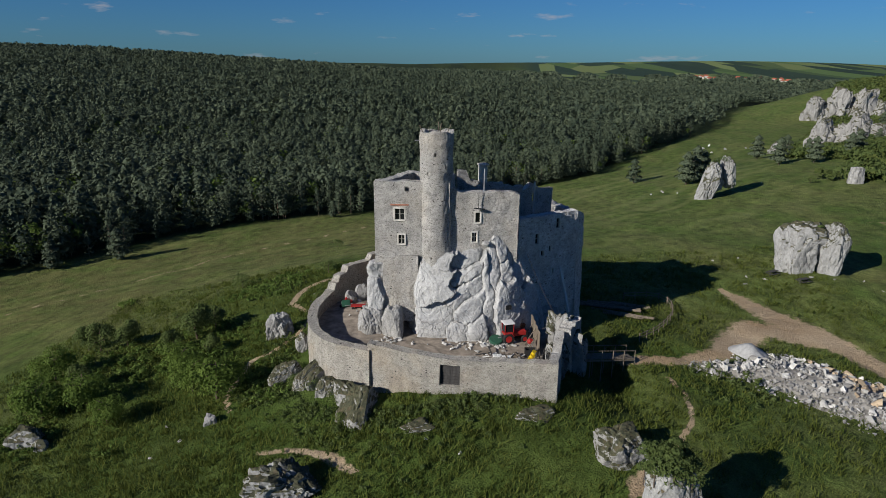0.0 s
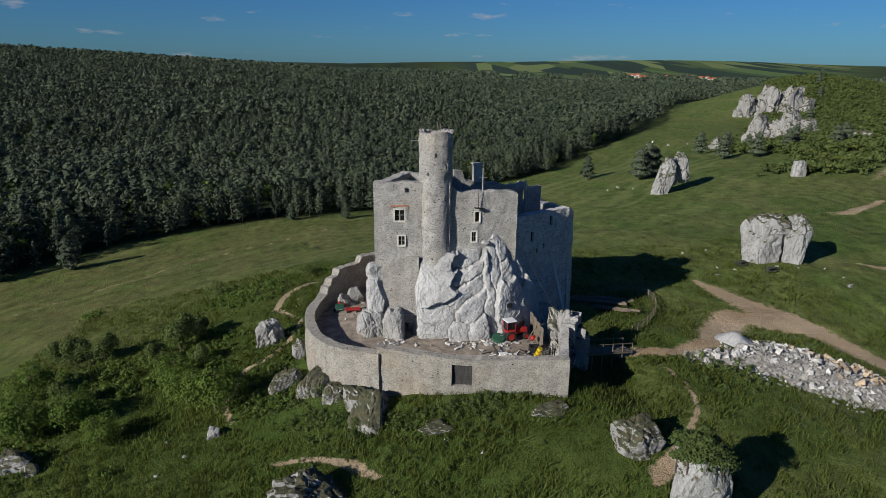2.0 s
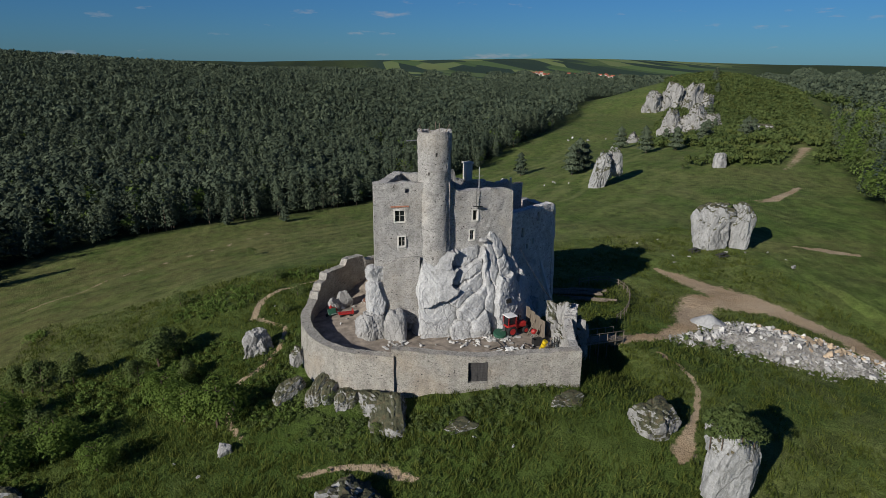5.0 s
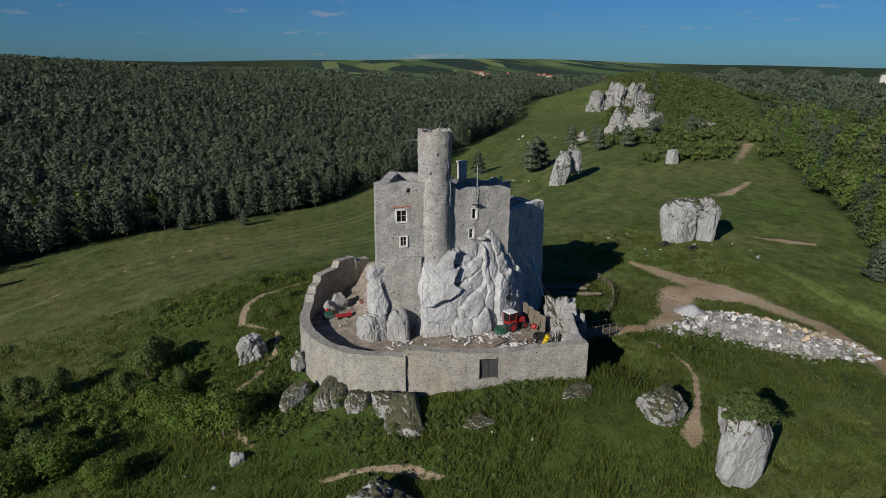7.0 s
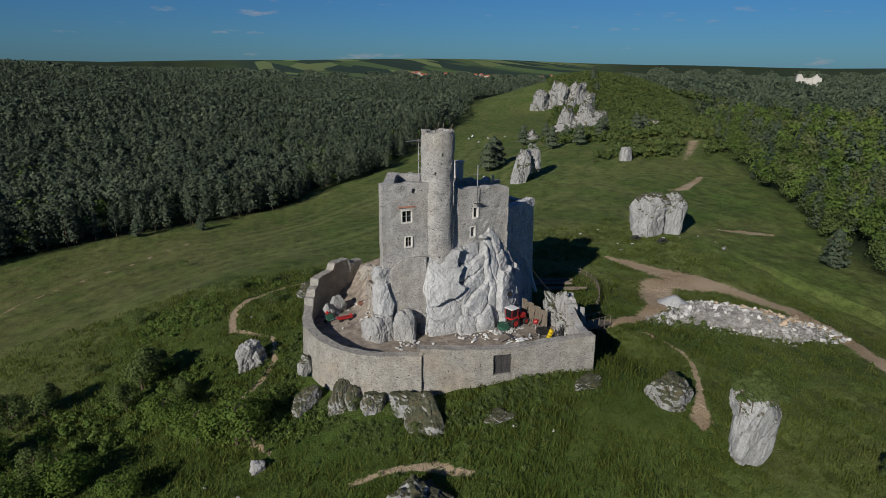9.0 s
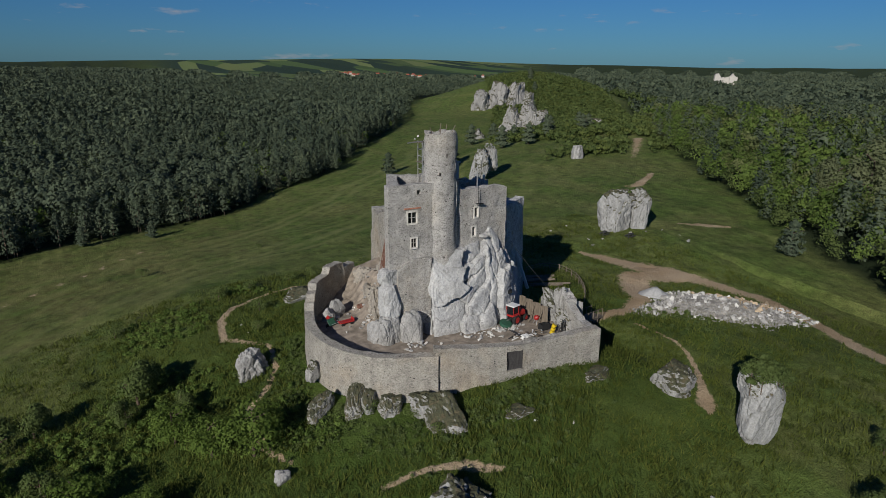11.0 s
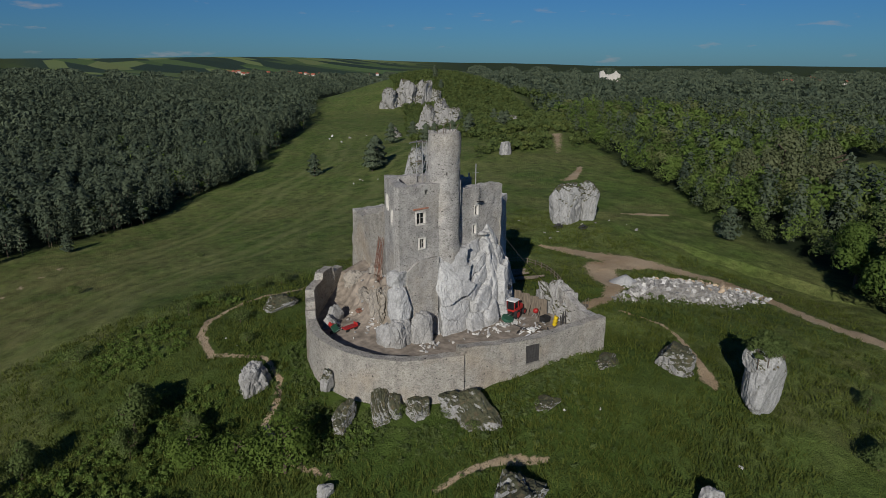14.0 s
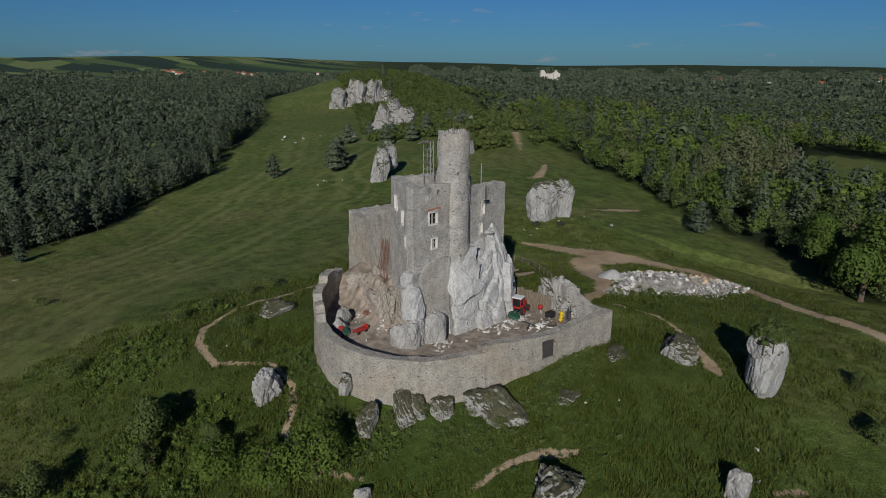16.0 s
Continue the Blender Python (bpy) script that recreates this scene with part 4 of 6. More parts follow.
for k in range(2):
    for i in range(7):
        part("plank", boxes((Matrix.Translation(place_f(8.0 + 0.53 + k * 1.05, -0.42 + 0.33 * i + 0.06, 0.34)) @ pose(0, 0, 0, 0, 0, -10), 0.98, 0.05, 0.26), bevel=0.01), M_DARKWOOD, gate)

def earth_slope(x, y):
    """Earth and rock banked up against the annex and the keep's north-west corner."""
    ax, ay, bx, by = -5.6, 75.5, -2.2, 91.5
    t = min(1.0, max(0.0, ((x - ax) * (bx - ax) + (y - ay) * (by - ay)) / ((bx - ax) ** 2 + (by - ay) ** 2)))
    d = math.hypot(x - ax - t * (bx - ax), y - ay - t * (by - ay))
    high = float(np.interp(t, (0, 0.25, 0.5, 1), (0.6, 4.4, 4.8, 3.0)))
    rough = 0.5 * noise.noise((x * 0.6, y * 0.6, 9)) + 0.35 * noise.noise((x * 1.7, y * 1.7, 3))
    rough += 0.3 * abs(noise.noise((x * 0.9, y * 0.9, 14))) + 0.2 * noise.noise((x * 3.2, y * 3.2, 5))
    k = float(smooth(5.2, 0.4, d))
    return k * (high + 2.2 * rough)


yard_line = [place_r(s, 0, 0.5)[:2] for s in steps(0, len_r, 1.0)] + [place_f(s, 0, 0.5)[:2] for s in steps(0, len_f, 1.0)] + [(12.3, 64), (12.6, 70), (12.5, 76), (6, 86), (0, 91)]
yv, yf, R = [], [], 26
cx, cy = -4.0, 72.0
for k in range(R + 1):
    for (px, py) in yard_line:
        x, y = cx + (px - cx) * k / R, cy + (py - cy) * k / R
        z = 0.10 * noise.noise((x * 0.35, y * 0.35, 1)) + 0.05 * noise.noise((x * 1.6, y * 1.6, 2))
        z += 2.6 * smooth(81, 92, np.array(y)) * smooth(-14, -8, np.array(x)) + 0.5 * float(hill(np.array(x), np.array(y), -9.5, 79, 3, 3)) + 0.25 * noise.noise((x * 0.8, y * 0.8, 6)) * float(smooth(76, 80, y))
        z += earth_slope(x, y)
        yv.append((x, y, float(z)))
ny = len(yard_line)
for k in range(R):
    for i in range(ny):
        j = (i + 1) % ny
        yf.append((k * ny + i, k * ny + j, (k + 1) * ny + j, (k + 1) * ny + i))
yard = link_mesh("courtyard", yv, yf, M_YARD)
tagged(yard, "trodden pale earth floor of the castle yard", "courtyard", kind="structure")

# ruined corner bastion east of the yard
bastion = empty("bastion_ruin", "crumbling overgrown stump of a corner bastion", "ruin")
for name, lumps in (("masonry_stump", [((13.2, 67.4, 0.2), (1.9, 2.2, 3.9), 41, 20, 5, 9, 0.34), ((14.2, 65.8, -0.6), (1.3, 1.6, 3.4), 44, 50, 4, 7, 0.3)]), ("masonry_stump", [((12.2, 63.6, -0.2), (0.9, 2.2, 2.4), 42, 10, 5, 7, 0.34)])):
    rock(name, lumps, M_FOOT, parent=bastion)
pl_b, lb, db, ob_ = straight((13.6, 64.2), (15.6, 68.0), 0.02, 3.8)
masonry("wall_stump", pl_b, steps(0, lb, 0.5), steps(-4.5, 3.9, 0.5), [], M_WALL, bastion, "", thick=1.4, top=lambda s: 3.6 + 0.6 * noise.noise((s * 1.7, 1, 1)), zc=-4, seed=34.0)

# ---------------------------------------------------------------- boulders


def lz(x, y, dz=0.0):
    return (x, y, land1(x, y) + dz)


rock("boulder", [(lz(59.0, 103.4, 3.2), (3.9, 3.3, 5.4), 51, -25, 5, 8, 0.16, 2.8, (0, 0), 0.22), (lz(63.2, 101.2, 3.0), (2.3, 2.7, 5.2), 52, 10, 5, 8, 0.16, 2.8, (0, 4), 0.3), (lz(60.6, 103.2, 6.4), (3.2, 2.4, 1.6), 50, -20, 4, 8, 0.25)], M_BOULDER, "huge split limestone boulder with a mossy top on the meadow", "boulder")
rock("boulder", [(lz(73.0, 177.0, 3.4), (2.2, 2.4, 6.0), 53, 0, 5, 7, 0.26, 3.0, (0, 14)), (lz(75.0, 178.0, 6.4), (2.2, 2.3, 4.0), 94, 30, 5, 7, 0.26, 3.0, (0, -10)), (lz(79.2, 179.5, 6.6), (2.1, 2.2, 4.6), 54, 20, 5, 7, 0.26, 3.0, (0, -14))], M_BOULDER, "tall leaning limestone pillar rock with shrubs on it", "boulder")
rock("boulder", [((17.0, 40.9, -0.3), (2.25, 2.15, 4.0), 55, 30, 5, 7, 0.10, 3.4, (2, 3), 0.14), ((16.7, 41.6, 2.0), (1.7, 1.7, 1.6), 56, 10, 5, 8, 0.2)], M_BOULDER, "upright white limestone boulder with a bushy overgrown top", "boulder")
rock("boulder", [(lz(15.9, 50.8, 0.2), (2.9, 2.3, 2.2), 56, 30, 5, 8, 0.17)], M_FOOT, "rounded grey limestone boulder beside a worn path", "boulder")
rock("boulder", [((-8.8, 57.7, -3.3), (2.4, 3.1, 1.8), 57, -12, 5, 7, 0.17, 3.2, (26, 8)), ((-10.4, 60.2, -2.3), (1.4, 1.3, 1.3), 93, 20, 4, 7, 0.24)], M_FOOT, "big mossy limestone boulder under the curtain wall", "boulder")
rock("boulder", [((-19.0, 67.4, -4.1), (1.2, 2.0, 1.2), 58, -40, 5, 7, 0.17, 3.2, (34, 10))], M_FOOT, "leaning grey limestone boulder below the wall", "boulder")
rock("boulder", [((-15.7, 65.2, -3.2), (1.1, 2.6, 1.15), 59, -32, 5, 7, 0.2, 3.2, (36, 0)), ((-14.5, 64.6, -2.8), (0.9, 1.8, 1.0), 99, -20, 4, 6, 0.2, 3.2, (30, 0))], M_FOOT, "overgrown slab of limestone at the wall's foot", "boulder")
rock("boulder", [((-12.9, 62.6, -2.9), (1.2, 2.1, 1.1), 60, -38, 5, 7, 0.2, 3.2, (32, 0))], M_FOOT, "overgrown slab of limestone at the wall's foot", "boulder")
rock("boulder", [((-18.0, 72.6, -2.2), (0.7, 0.8, 1.3), 96, 30, 4, 6, 0.18)], M_FOOT, "small upright boulder against the curved wall", "boulder")
rock("boulder", [(lz(-23.1, 80.6, 0.5), (1.9, 1.7, 2.4), 61, 10, 5, 7, 0.28)], M_ROCK_GREY, "cracked grey limestone boulder beside the path", "boulder")
rock("boulder", [(lz(-13.9, 47.4, 0.3), (3.2, 2.3, 2.5), 62, 10, 5, 7, 0.28)], M_BOULDER, "cracked limestone boulder with moss beside the path", "boulder")
rock("boulder", [(lz(-11.2, 98.4, 0.4), (2.7, 1.8, 1.4), 63, 10, 4, 9, 0.2)], M_BOULDER, "flat limestone boulder beside the path", "boulder")
rock("boulder", [(lz(-45.0, 59.5, 0.5), (2.0, 1.4, 1.4), 64, 10, 4, 9, 0.2), (lz(-43.0, 58.5, 0.2), (0.9, 0.8, 0.7), 65, 0, 3)], M_BOULDER, "low weathered limestone boulder among bushes", "boulder")
rock("boulder", [(lz(-25.3, 60.2, 0.3), (0.8, 0.7, 0.8), 66, 10, 4)], M_ROCK_GREY, "small grey limestone boulder in the grass", "boulder")
rock("boulder", [(lz(-1.5, 36.4, 0.8), (1.3, 1.1, 1.8), 67, 10, 4)], M_ROCK_GREY, "small upright grey limestone boulder", "boulder")
rock("boulder", [(lz(-2.4, 54.3, 0.0), (1.7, 1.1, 0.6), 68, 10, 4, 9, 0.3)], M_FOOT, "low dark broken limestone ledge in the grass", "boulder")
rock("boulder", [(lz(8.8, 55.2, -0.1), (2.0, 1.3, 0.8), 69, 10, 4, 9, 0.3)], M_FOOT, "low broken limestone ledge under the wall", "boulder")
rock("boulder", [(lz(113.5, 176.5, 1.6), (2.4, 2.2, 3.0), 70, 10, 4)], M_ROCK_GREY, "grey limestone boulder on the slope", "boulder")
for x, y, z, r, sd in ((-11.5, 81.6, 1.0, 1.1, 72), (-13.0, 80.3, 0.8, 0.9, 73)):
    rock("boulder", [((x, y, z), (r, r * 0.9, r * 1.25), sd, 20, 4)], M_ROCK_GREY, "rounded grey boulder inside the castle yard", "boulder", "boulders in the yard")
# crags on the ridge
rock("cliff", [((241, 432, -1), (9, 8, 13), 81, 20, 5, 8, 0.3, 4.0), ((252, 427, 1), (10, 9, 16), 82, 50, 5, 8, 0.3, 4.0), ((264, 421, 1), (10, 9, 15.5), 83, 10, 5, 8, 0.3, 4.0), ((274, 415, -1), (8, 7, 12), 91, 30, 5, 8, 0.3, 4.0)], M_FOOT, "long fissured white limestone cliff on the scrubby ridge", "cliff")
rock("cliff", [((166, 288, -1), (6, 5.5, 10), 85, 30, 5, 8, 0.28, 4.0), ((174.5, 284, -2), (7, 6, 9), 86, 0, 5, 8, 0.28, 4.0)], M_FOOT, "fissured white limestone outcrop on the scrubby ridge", "cliff")
rock("cliff", [((205, 324, 1), (6, 5, 8), 87, 30, 5, 10, 0.28), ((213, 320, 0), (5, 4, 5), 88, 0, 5, 10, 0.28)], M_FOOT, "pale broken limestone outcrop among scrub", "cliff")
rock("cliff", [(lz(184, 246, 0.8), (6, 3.5, 3.2), 89, -30, 4, 10, 0.24)], M_FOOT, "low pale limestone outcrop among scrub", "cliff")
rock("cliff", [(lz(153, 300, 1.0), (3.6, 3.2, 4.4), 90, -30, 4, 10, 0.24)], M_FOOT, "grey limestone outcrop at the meadow's edge", "cliff")
STONES = []
for k in range(9):
    rr = random.Random(700 + k)
    bm = bmesh.new()
    for _ in range(15):
        bm.verts.new((rr.uniform(-1, 1), rr.uniform(-0.8, 0.8), rr.uniform(-0.6, 0.6)))
    hull = bmesh.ops.convex_hull(bm, input=bm.verts[:])
    bmesh.ops.delete(bm, geom=[v for v in hull["geom_interior"] if isinstance(v, bmesh.types.BMVert)], context="VERTS")
    bmesh.ops.triangulate(bm, faces=bm.faces[:])
    me = bpy.data.meshes.new("stone")
    bm.to_mesh(me)
    bm.free()
    me.materials.append(M_RUBBLE)
    STONES.append(me)
OCHRE = []
for k in range(3):
    c = STONES[k].copy()
    c.materials[0] = M_RUBBLE_OCHRE
    OCHRE.append(c)


def stone(parent, x, y, z, r, rnd, meshes=None, label=""):
    ob = new("stone", rnd.choice(meshes or STONES))
    ob.matrix_world = pose(x, y, z, rnd.uniform(-30, 30), rnd.uniform(-30, 30), rnd.uniform(0, 360)) @ Matrix.Diagonal((r * rnd.uniform(0.8, 1.3), r * rnd.uniform(0.8, 1.2), r * rnd.uniform(0.8, 1.3), 1))
    ob.parent = parent
    return ob


rnd = random.Random(5)
for x, y, r, n in ((52, 101, 0.45, 3), (66, 96, 0.55, 5), (50, 110, 0.4, 2), (-16, 94, 0.4, 2), (70, 200, 0.5, 4), (-1.0, 51, 0.3, 3), (-28, 60, 0.3, 3), (3, 35, 0.4, 4), (140, 330, 1.3, 5)):
    for _ in range(n):
        a, b = x + rnd.gauss(0, 1 + r * 4), y + rnd.gauss(0, 1 + r * 3)
        tagged(stone(None, a, b, land1(a, b) + r * 0.2, r * rnd.uniform(0.4, 1.1), rnd), "loose pale limestone block lying in the grass", "stone", "loose stones")

# heap of rubble for the building works
heap = empty("rubble_heap", "long heap of broken white limestone beside the track", "rubble heap")


def heap_h(x, y):
    return 1.3 * hill(x, y, 41, 66, 4.6, 3.6, -0.65) + 1.1 * hill(x, y, 47.5, 61.5, 4.8, 3.4, -0.6) + 0.6 * hill(x, y, 33, 67.5, 3.6, 1.3, -0.1)


hx, hy = np.meshgrid(np.linspace(26, 60, 70), np.linspace(52, 78, 54))
hz = land(hx.ravel(), hy.ravel()).reshape(hx.shape) + heap_h(hx, hy) - 0.42
hv = np.stack([hx, hy, hz], -1).reshape(-1, 3)
hv[:, 2] += [0.18 * noise.noise((a * 1.6, b * 1.6, 0)) for a, b, _ in hv]
hi = np.arange(len(hv)).reshape(hx.shape)
link_mesh("mound", hv, np.stack([hi[:-1, :-1], hi[:-1, 1:], hi[1:, 1:], hi[1:, :-1]], -1).reshape(-1, 4), M_SOIL, heap)
n = 0
while n < 290:
    x, y = rnd.uniform(27, 58), rnd.uniform(53, 76)
    h = float(heap_h(np.array(x), np.array(y)))
    if h < 0.25 or rnd.random() > 0.45 + h:
        continue
    ochre = x > 44 and y > 60 and rnd.random() < 0.7
    stone(heap, x, y, land1(x, y) + h - 0.15, rnd.choice((0.2, 0.25, 0.3, 0.4, 0.55)), rnd, OCHRE if ochre else STONES)
    n += 1
small = [], []
base_v = np.array([v.co for v in STONES[0].vertices])
base_f = np.array([list(p.vertices) for p in STONES[0].polygons])
count = 0
while count < 1500:
    x, y = rnd.uniform(27, 58), rnd.uniform(53, 76)
    h = float(heap_h(np.array(x), np.array(y)))
    if h < 0.16 or rnd.random() > 0.4 + h:
        continue
    r = rnd.uniform(0.10, 0.26)
    turn = np.array(Euler((rnd.uniform(-1, 1), rnd.uniform(-1, 1), rnd.uniform(0, 6))).to_matrix())
    small[1].append(base_f + count * len(base_v))
    small[0].append(base_v @ turn.T * r + (x, y, land1(x, y) + h - 0.3))
    count += 1
tagged(link_mesh("rubble", np.concatenate(small[0]), np.concatenate(small[1]), M_RUBBLE, heap), kind="stuff")
gravel = empty("gravel_heap", "smooth grey heap of gravel beside the rubble", "gravel heap", at=lz(37.5, 72.6))
bm = bmesh.new()
bmesh.ops.create_cone(bm, cap_ends=True, segments=40, radius1=2.9, radius2=0.5, depth=1.6, matrix=pose(0, 0, 0.55))
bmesh.ops.subdivide_edges(bm, edges=bm.edges[:], cuts=2, use_grid_fill=True)
for v in bm.verts:
    v.co += Vector((noise.noise(v.co * 0.9), noise.noise(v.co * 0.9 + Vector((5, 0, 0))), noise.noise(v.co * 1.3) * 0.5)) * 0.22
part("pile", bm, M_GRAVEL, gravel, smooth_it=True)

# ---------------------------------------------------------------- plants


def sprays(P, N, size, rng, stretch=1.5):
    """Small irregular triangles at P that face N."""
    n = len(P)
    N = N / np.linalg.norm(N, axis=1, keepdims=True)
    t = np.cross(N, rng.normal(size=(n, 3)))
    t /= np.linalg.norm(t, axis=1, keepdims=True) + 1e-9
    u = np.cross(N, t)
    size = np.broadcast_to(size, (n,))[:, None] * rng.uniform(0.7, 1.3, (n, 1))
    a, b, c = P + t * size * stretch * 0.6, P - t * size * 0.5 + u * size * 0.5, P - t * size * 0.5 - u * size * 0.5
    V = np.stack([a, b, c], 1).reshape(-1, 3)
    return V, np.arange(3 * n).reshape(-1, 3)


def pine_template(seed, n, h, w, size, low=0.3):
    rng = np.random.default_rng(seed)
    k = low + (1 - low) * rng.random(n) ** 1.15
    lean = rng.normal(0, 0.02, 2)
    tier = 0.75 + 0.35 * np.sin(k * 30 + seed)
    q = np.clip((k - low) / (1 - low), 0, 1)
    r = w / 2 * np.sqrt(np.clip(1 - q**1.7, 0.02, 1)) * tier * np.clip(q / 0.2 + 0.55, 0, 1)
    a = rng.random(n) * 2 * np.pi
    rr = r * np.sqrt(rng.uniform(0.35, 1.05, n))
    P = np.stack([rr * np.cos(a) + lean[0] * k * h, rr * np.sin(a) + lean[1] * k * h, k * h - rr * 0.12], 1)
    N = np.stack([np.cos(a), np.sin(a), 0.25 + 1.1 * q], 1) + rng.normal(0, 0.38, (n, 3))
    return sprays(P, N, size, rng)


def leaf_template(seed, n, h, w, size, low=0.15, lumps=9):
    rng = np.random.default_rng(seed)
    cz = h * (low + (1 - low) * 0.5)
    L = rng.normal(size=(lumps, 3))
    L /= np.linalg.norm(L, axis=1, keepdims=True)
    C = np.stack([L[:, 0] * w * 0.30, L[:, 1] * w * 0.30, cz + L[:, 2] * h * (1 - low) * 0.30], 1)
    R = rng.uniform(0.20, 0.34, lumps)
    i = rng.integers(0, lumps, n)
    D = rng.normal(size=(n, 3))
    D /= np.linalg.norm(D, axis=1, keepdims=True)
    D[:, 2] = np.where(D[:, 2] < -0.3, -D[:, 2], D[:, 2])
    rad = R[i][:, None] * rng.uniform(0.8, 1.1, (n, 1))
    P = C[i] + D * rad * np.array([w, w, h * (1 - low) * 0.95])
    N = D + 0.5 * (P - [0, 0, cz]) / max(w, h) + rng.normal(0, 0.35, (n, 3))
    P[:, 2] = np.maximum(P[:, 2], 0.05)
    return sprays(P, N, size, rng, 1.2)


def stamp(name, templates, xy, scale, mat, label, category, seed, sink=0.0, zs=None):
    """Many plants as one mesh: templates set at places, turned and scaled."""
    rng = np.random.default_rng(seed)
    xy, scale = np.asarray(xy, float), np.asarray(scale, float)
    z = (land(xy[:, 0], xy[:, 1]) if zs is None else zs) - sink
    pick = rng.integers(0, len(templates), len(xy))
    VS, FS, TS, n = [], [], [], 0
    for k, (V, F) in enumerate(templates):
        sel = np.where(pick == k)[0]
        if not len(sel):
            continue
        a = rng.random(len(sel)) * 2 * np.pi
        c, s, sc = np.cos(a)[:, None], np.sin(a)[:, None], scale[sel][:, None]
        wide = sc * rng.uniform(0.85, 1.15, (len(sel), 1))
        X = (V[None, :, 0] * c - V[None, :, 1] * s) * wide + xy[sel, 0][:, None]
        Y = (V[None, :, 0] * s + V[None, :, 1] * c) * wide + xy[sel, 1][:, None]
        Z = V[None, :, 2] * sc + z[sel][:, None]
        VS.append(np.stack([X, Y, Z], -1).reshape(-1, 3))
        FS.append((F[None] + (np.arange(len(sel)) * len(V))[:, None, None] + n).reshape(-1, 3))
        TS.append(np.repeat(rng.random(len(sel)), len(V)))
        n += len(sel) * len(V)
    ob = link_mesh(name, np.concatenate(VS), np.concatenate(FS), mat, None, False, {"tone": np.concatenate(TS)})
    return tagged(ob, label, category, kind="stuff")


def scatter(seed, r0, r1, cell, az0=-44, az1=84):
    """Jittered places on rings sector by sector, about one for each cell x cell metres."""
    rng = np.random.default_rng(seed)
    area = math.radians(az1 - az0) * (r1 * r1 - r0 * r0) / 2
    n = int(area / cell**2)
    r = np.sqrt(rng.uniform(r0 * r0, r1 * r1, n))
    a = np.radians(rng.uniform(az0, az1, n))
    return r * np.sin(a) - 22, r * np.cos(a)


PINE_NEAR = [pine_template(200 + k, 230, 13.5, 6.0, 0.60, 0.16) for k in range(6)]
PINE_TOP = [pine_template(210 + k, 64, 13.0, 5.6, 0.86, 0.66) for k in range(7)]
PINE_MID = [pine_template(220 + k, 18, 12.5, 5.2, 1.35, 0.68) for k in range(9)]
PINE_FAR = [pine_template(230 + k, 10, 12.5, 7.0, 2.3, 0.66) for k in range(8)]
LEAF_NEAR = [leaf_template(240 + k, 260, 10, 6.6, 0.56) for k in range(6)]
LEAF_TOP = [leaf_template(250 + k, 92, 10, 6.4, 0.88, 0.4) for k in range(6)]
LEAF_MID = [leaf_template(260 + k, 30, 10, 7.2, 1.9, 0.4) for k in range(5)]
CLUMP_FAR = [leaf_template(280 + k, 15, 12, 17, 4.2, 0.5, 6) for k in range(6)]


def forest(seed, r0, r1, cell, which):
    x, y = scatter(seed, r0, r1, cell)
    w, e, deep = woods(x, y)
    sel = (w if which == "west" else e) & (deep > 1.5)
    rng = np.random.default_rng(seed + 1)
    sc = rng.uniform(0.62, 1.2, len(x)) * (0.72 + 0.28 * smooth(0, 14, deep))
    sc *= 1 + 0.22 * np.array([noise.noise((a * 0.012, b * 0.012, seed)) for a, b in zip(x, y)])
    return np.stack([x[sel], y[sel]], 1), sc[sel], deep[sel]


p, s, deep = forest(1, 100, 430, 3.4, "west")
pick = np.random.default_rng(9).random(len(p)) - 0.16 * np.array([noise.noise((a * 0.02, b * 0.02, 6)) for a, b in p])
pines, front = pick < 0.9, deep < 16
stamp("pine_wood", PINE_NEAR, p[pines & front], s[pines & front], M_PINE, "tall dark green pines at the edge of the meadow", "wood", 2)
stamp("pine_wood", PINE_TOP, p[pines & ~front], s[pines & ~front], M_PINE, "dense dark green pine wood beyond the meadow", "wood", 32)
stamp("birch_wood", LEAF_TOP, p[~pines], s[~pines] * 0.95, M_LEAF, "lighter broadleaf trees among the pines", "wood", 3)
STICK = [(np.array([(math.cos(a) * r + 0.12 * u, math.sin(a) * r, z) for r, z, u in ((0.2, -0.4, 0), (0.1, 9.0, k - 1)) for a in (0, 2.1, 4.2)]), np.array([(0, 1, 4), (0, 4, 3), (1, 2, 5), (1, 5, 4), (2, 0, 3), (2, 3, 5)])) for k in range(3)]
bare = pines & (deep < 9) & (np.array([noise.noise((a * 0.05, b * 0.05, 2)) for a, b in p]) > 0.1)
stamp("pine_trunks", STICK, p[bare], s[bare], M_BARK, "bare reddish brown pine trunks at the wood's edge", "trunks", 33)
p, s, deep = forest(4, 70, 430, 3.9, "east")
draw = np.random.default_rng(10).random(len(p))
front = (deep < 26) & (np.hypot(p[:, 0], p[:, 1]) < 300)
pines = draw < 0.2
tone = np.random.default_rng(29).random(len(p)) + np.array([0.9 * noise.noise((a * 0.02, b * 0.02, 3)) for a, b in p])
fresh, olive = ~pines & (tone > 0.45) & (tone < 0.95), ~pines & (tone >= 0.95)
dark = ~pines & ~fresh & ~olive
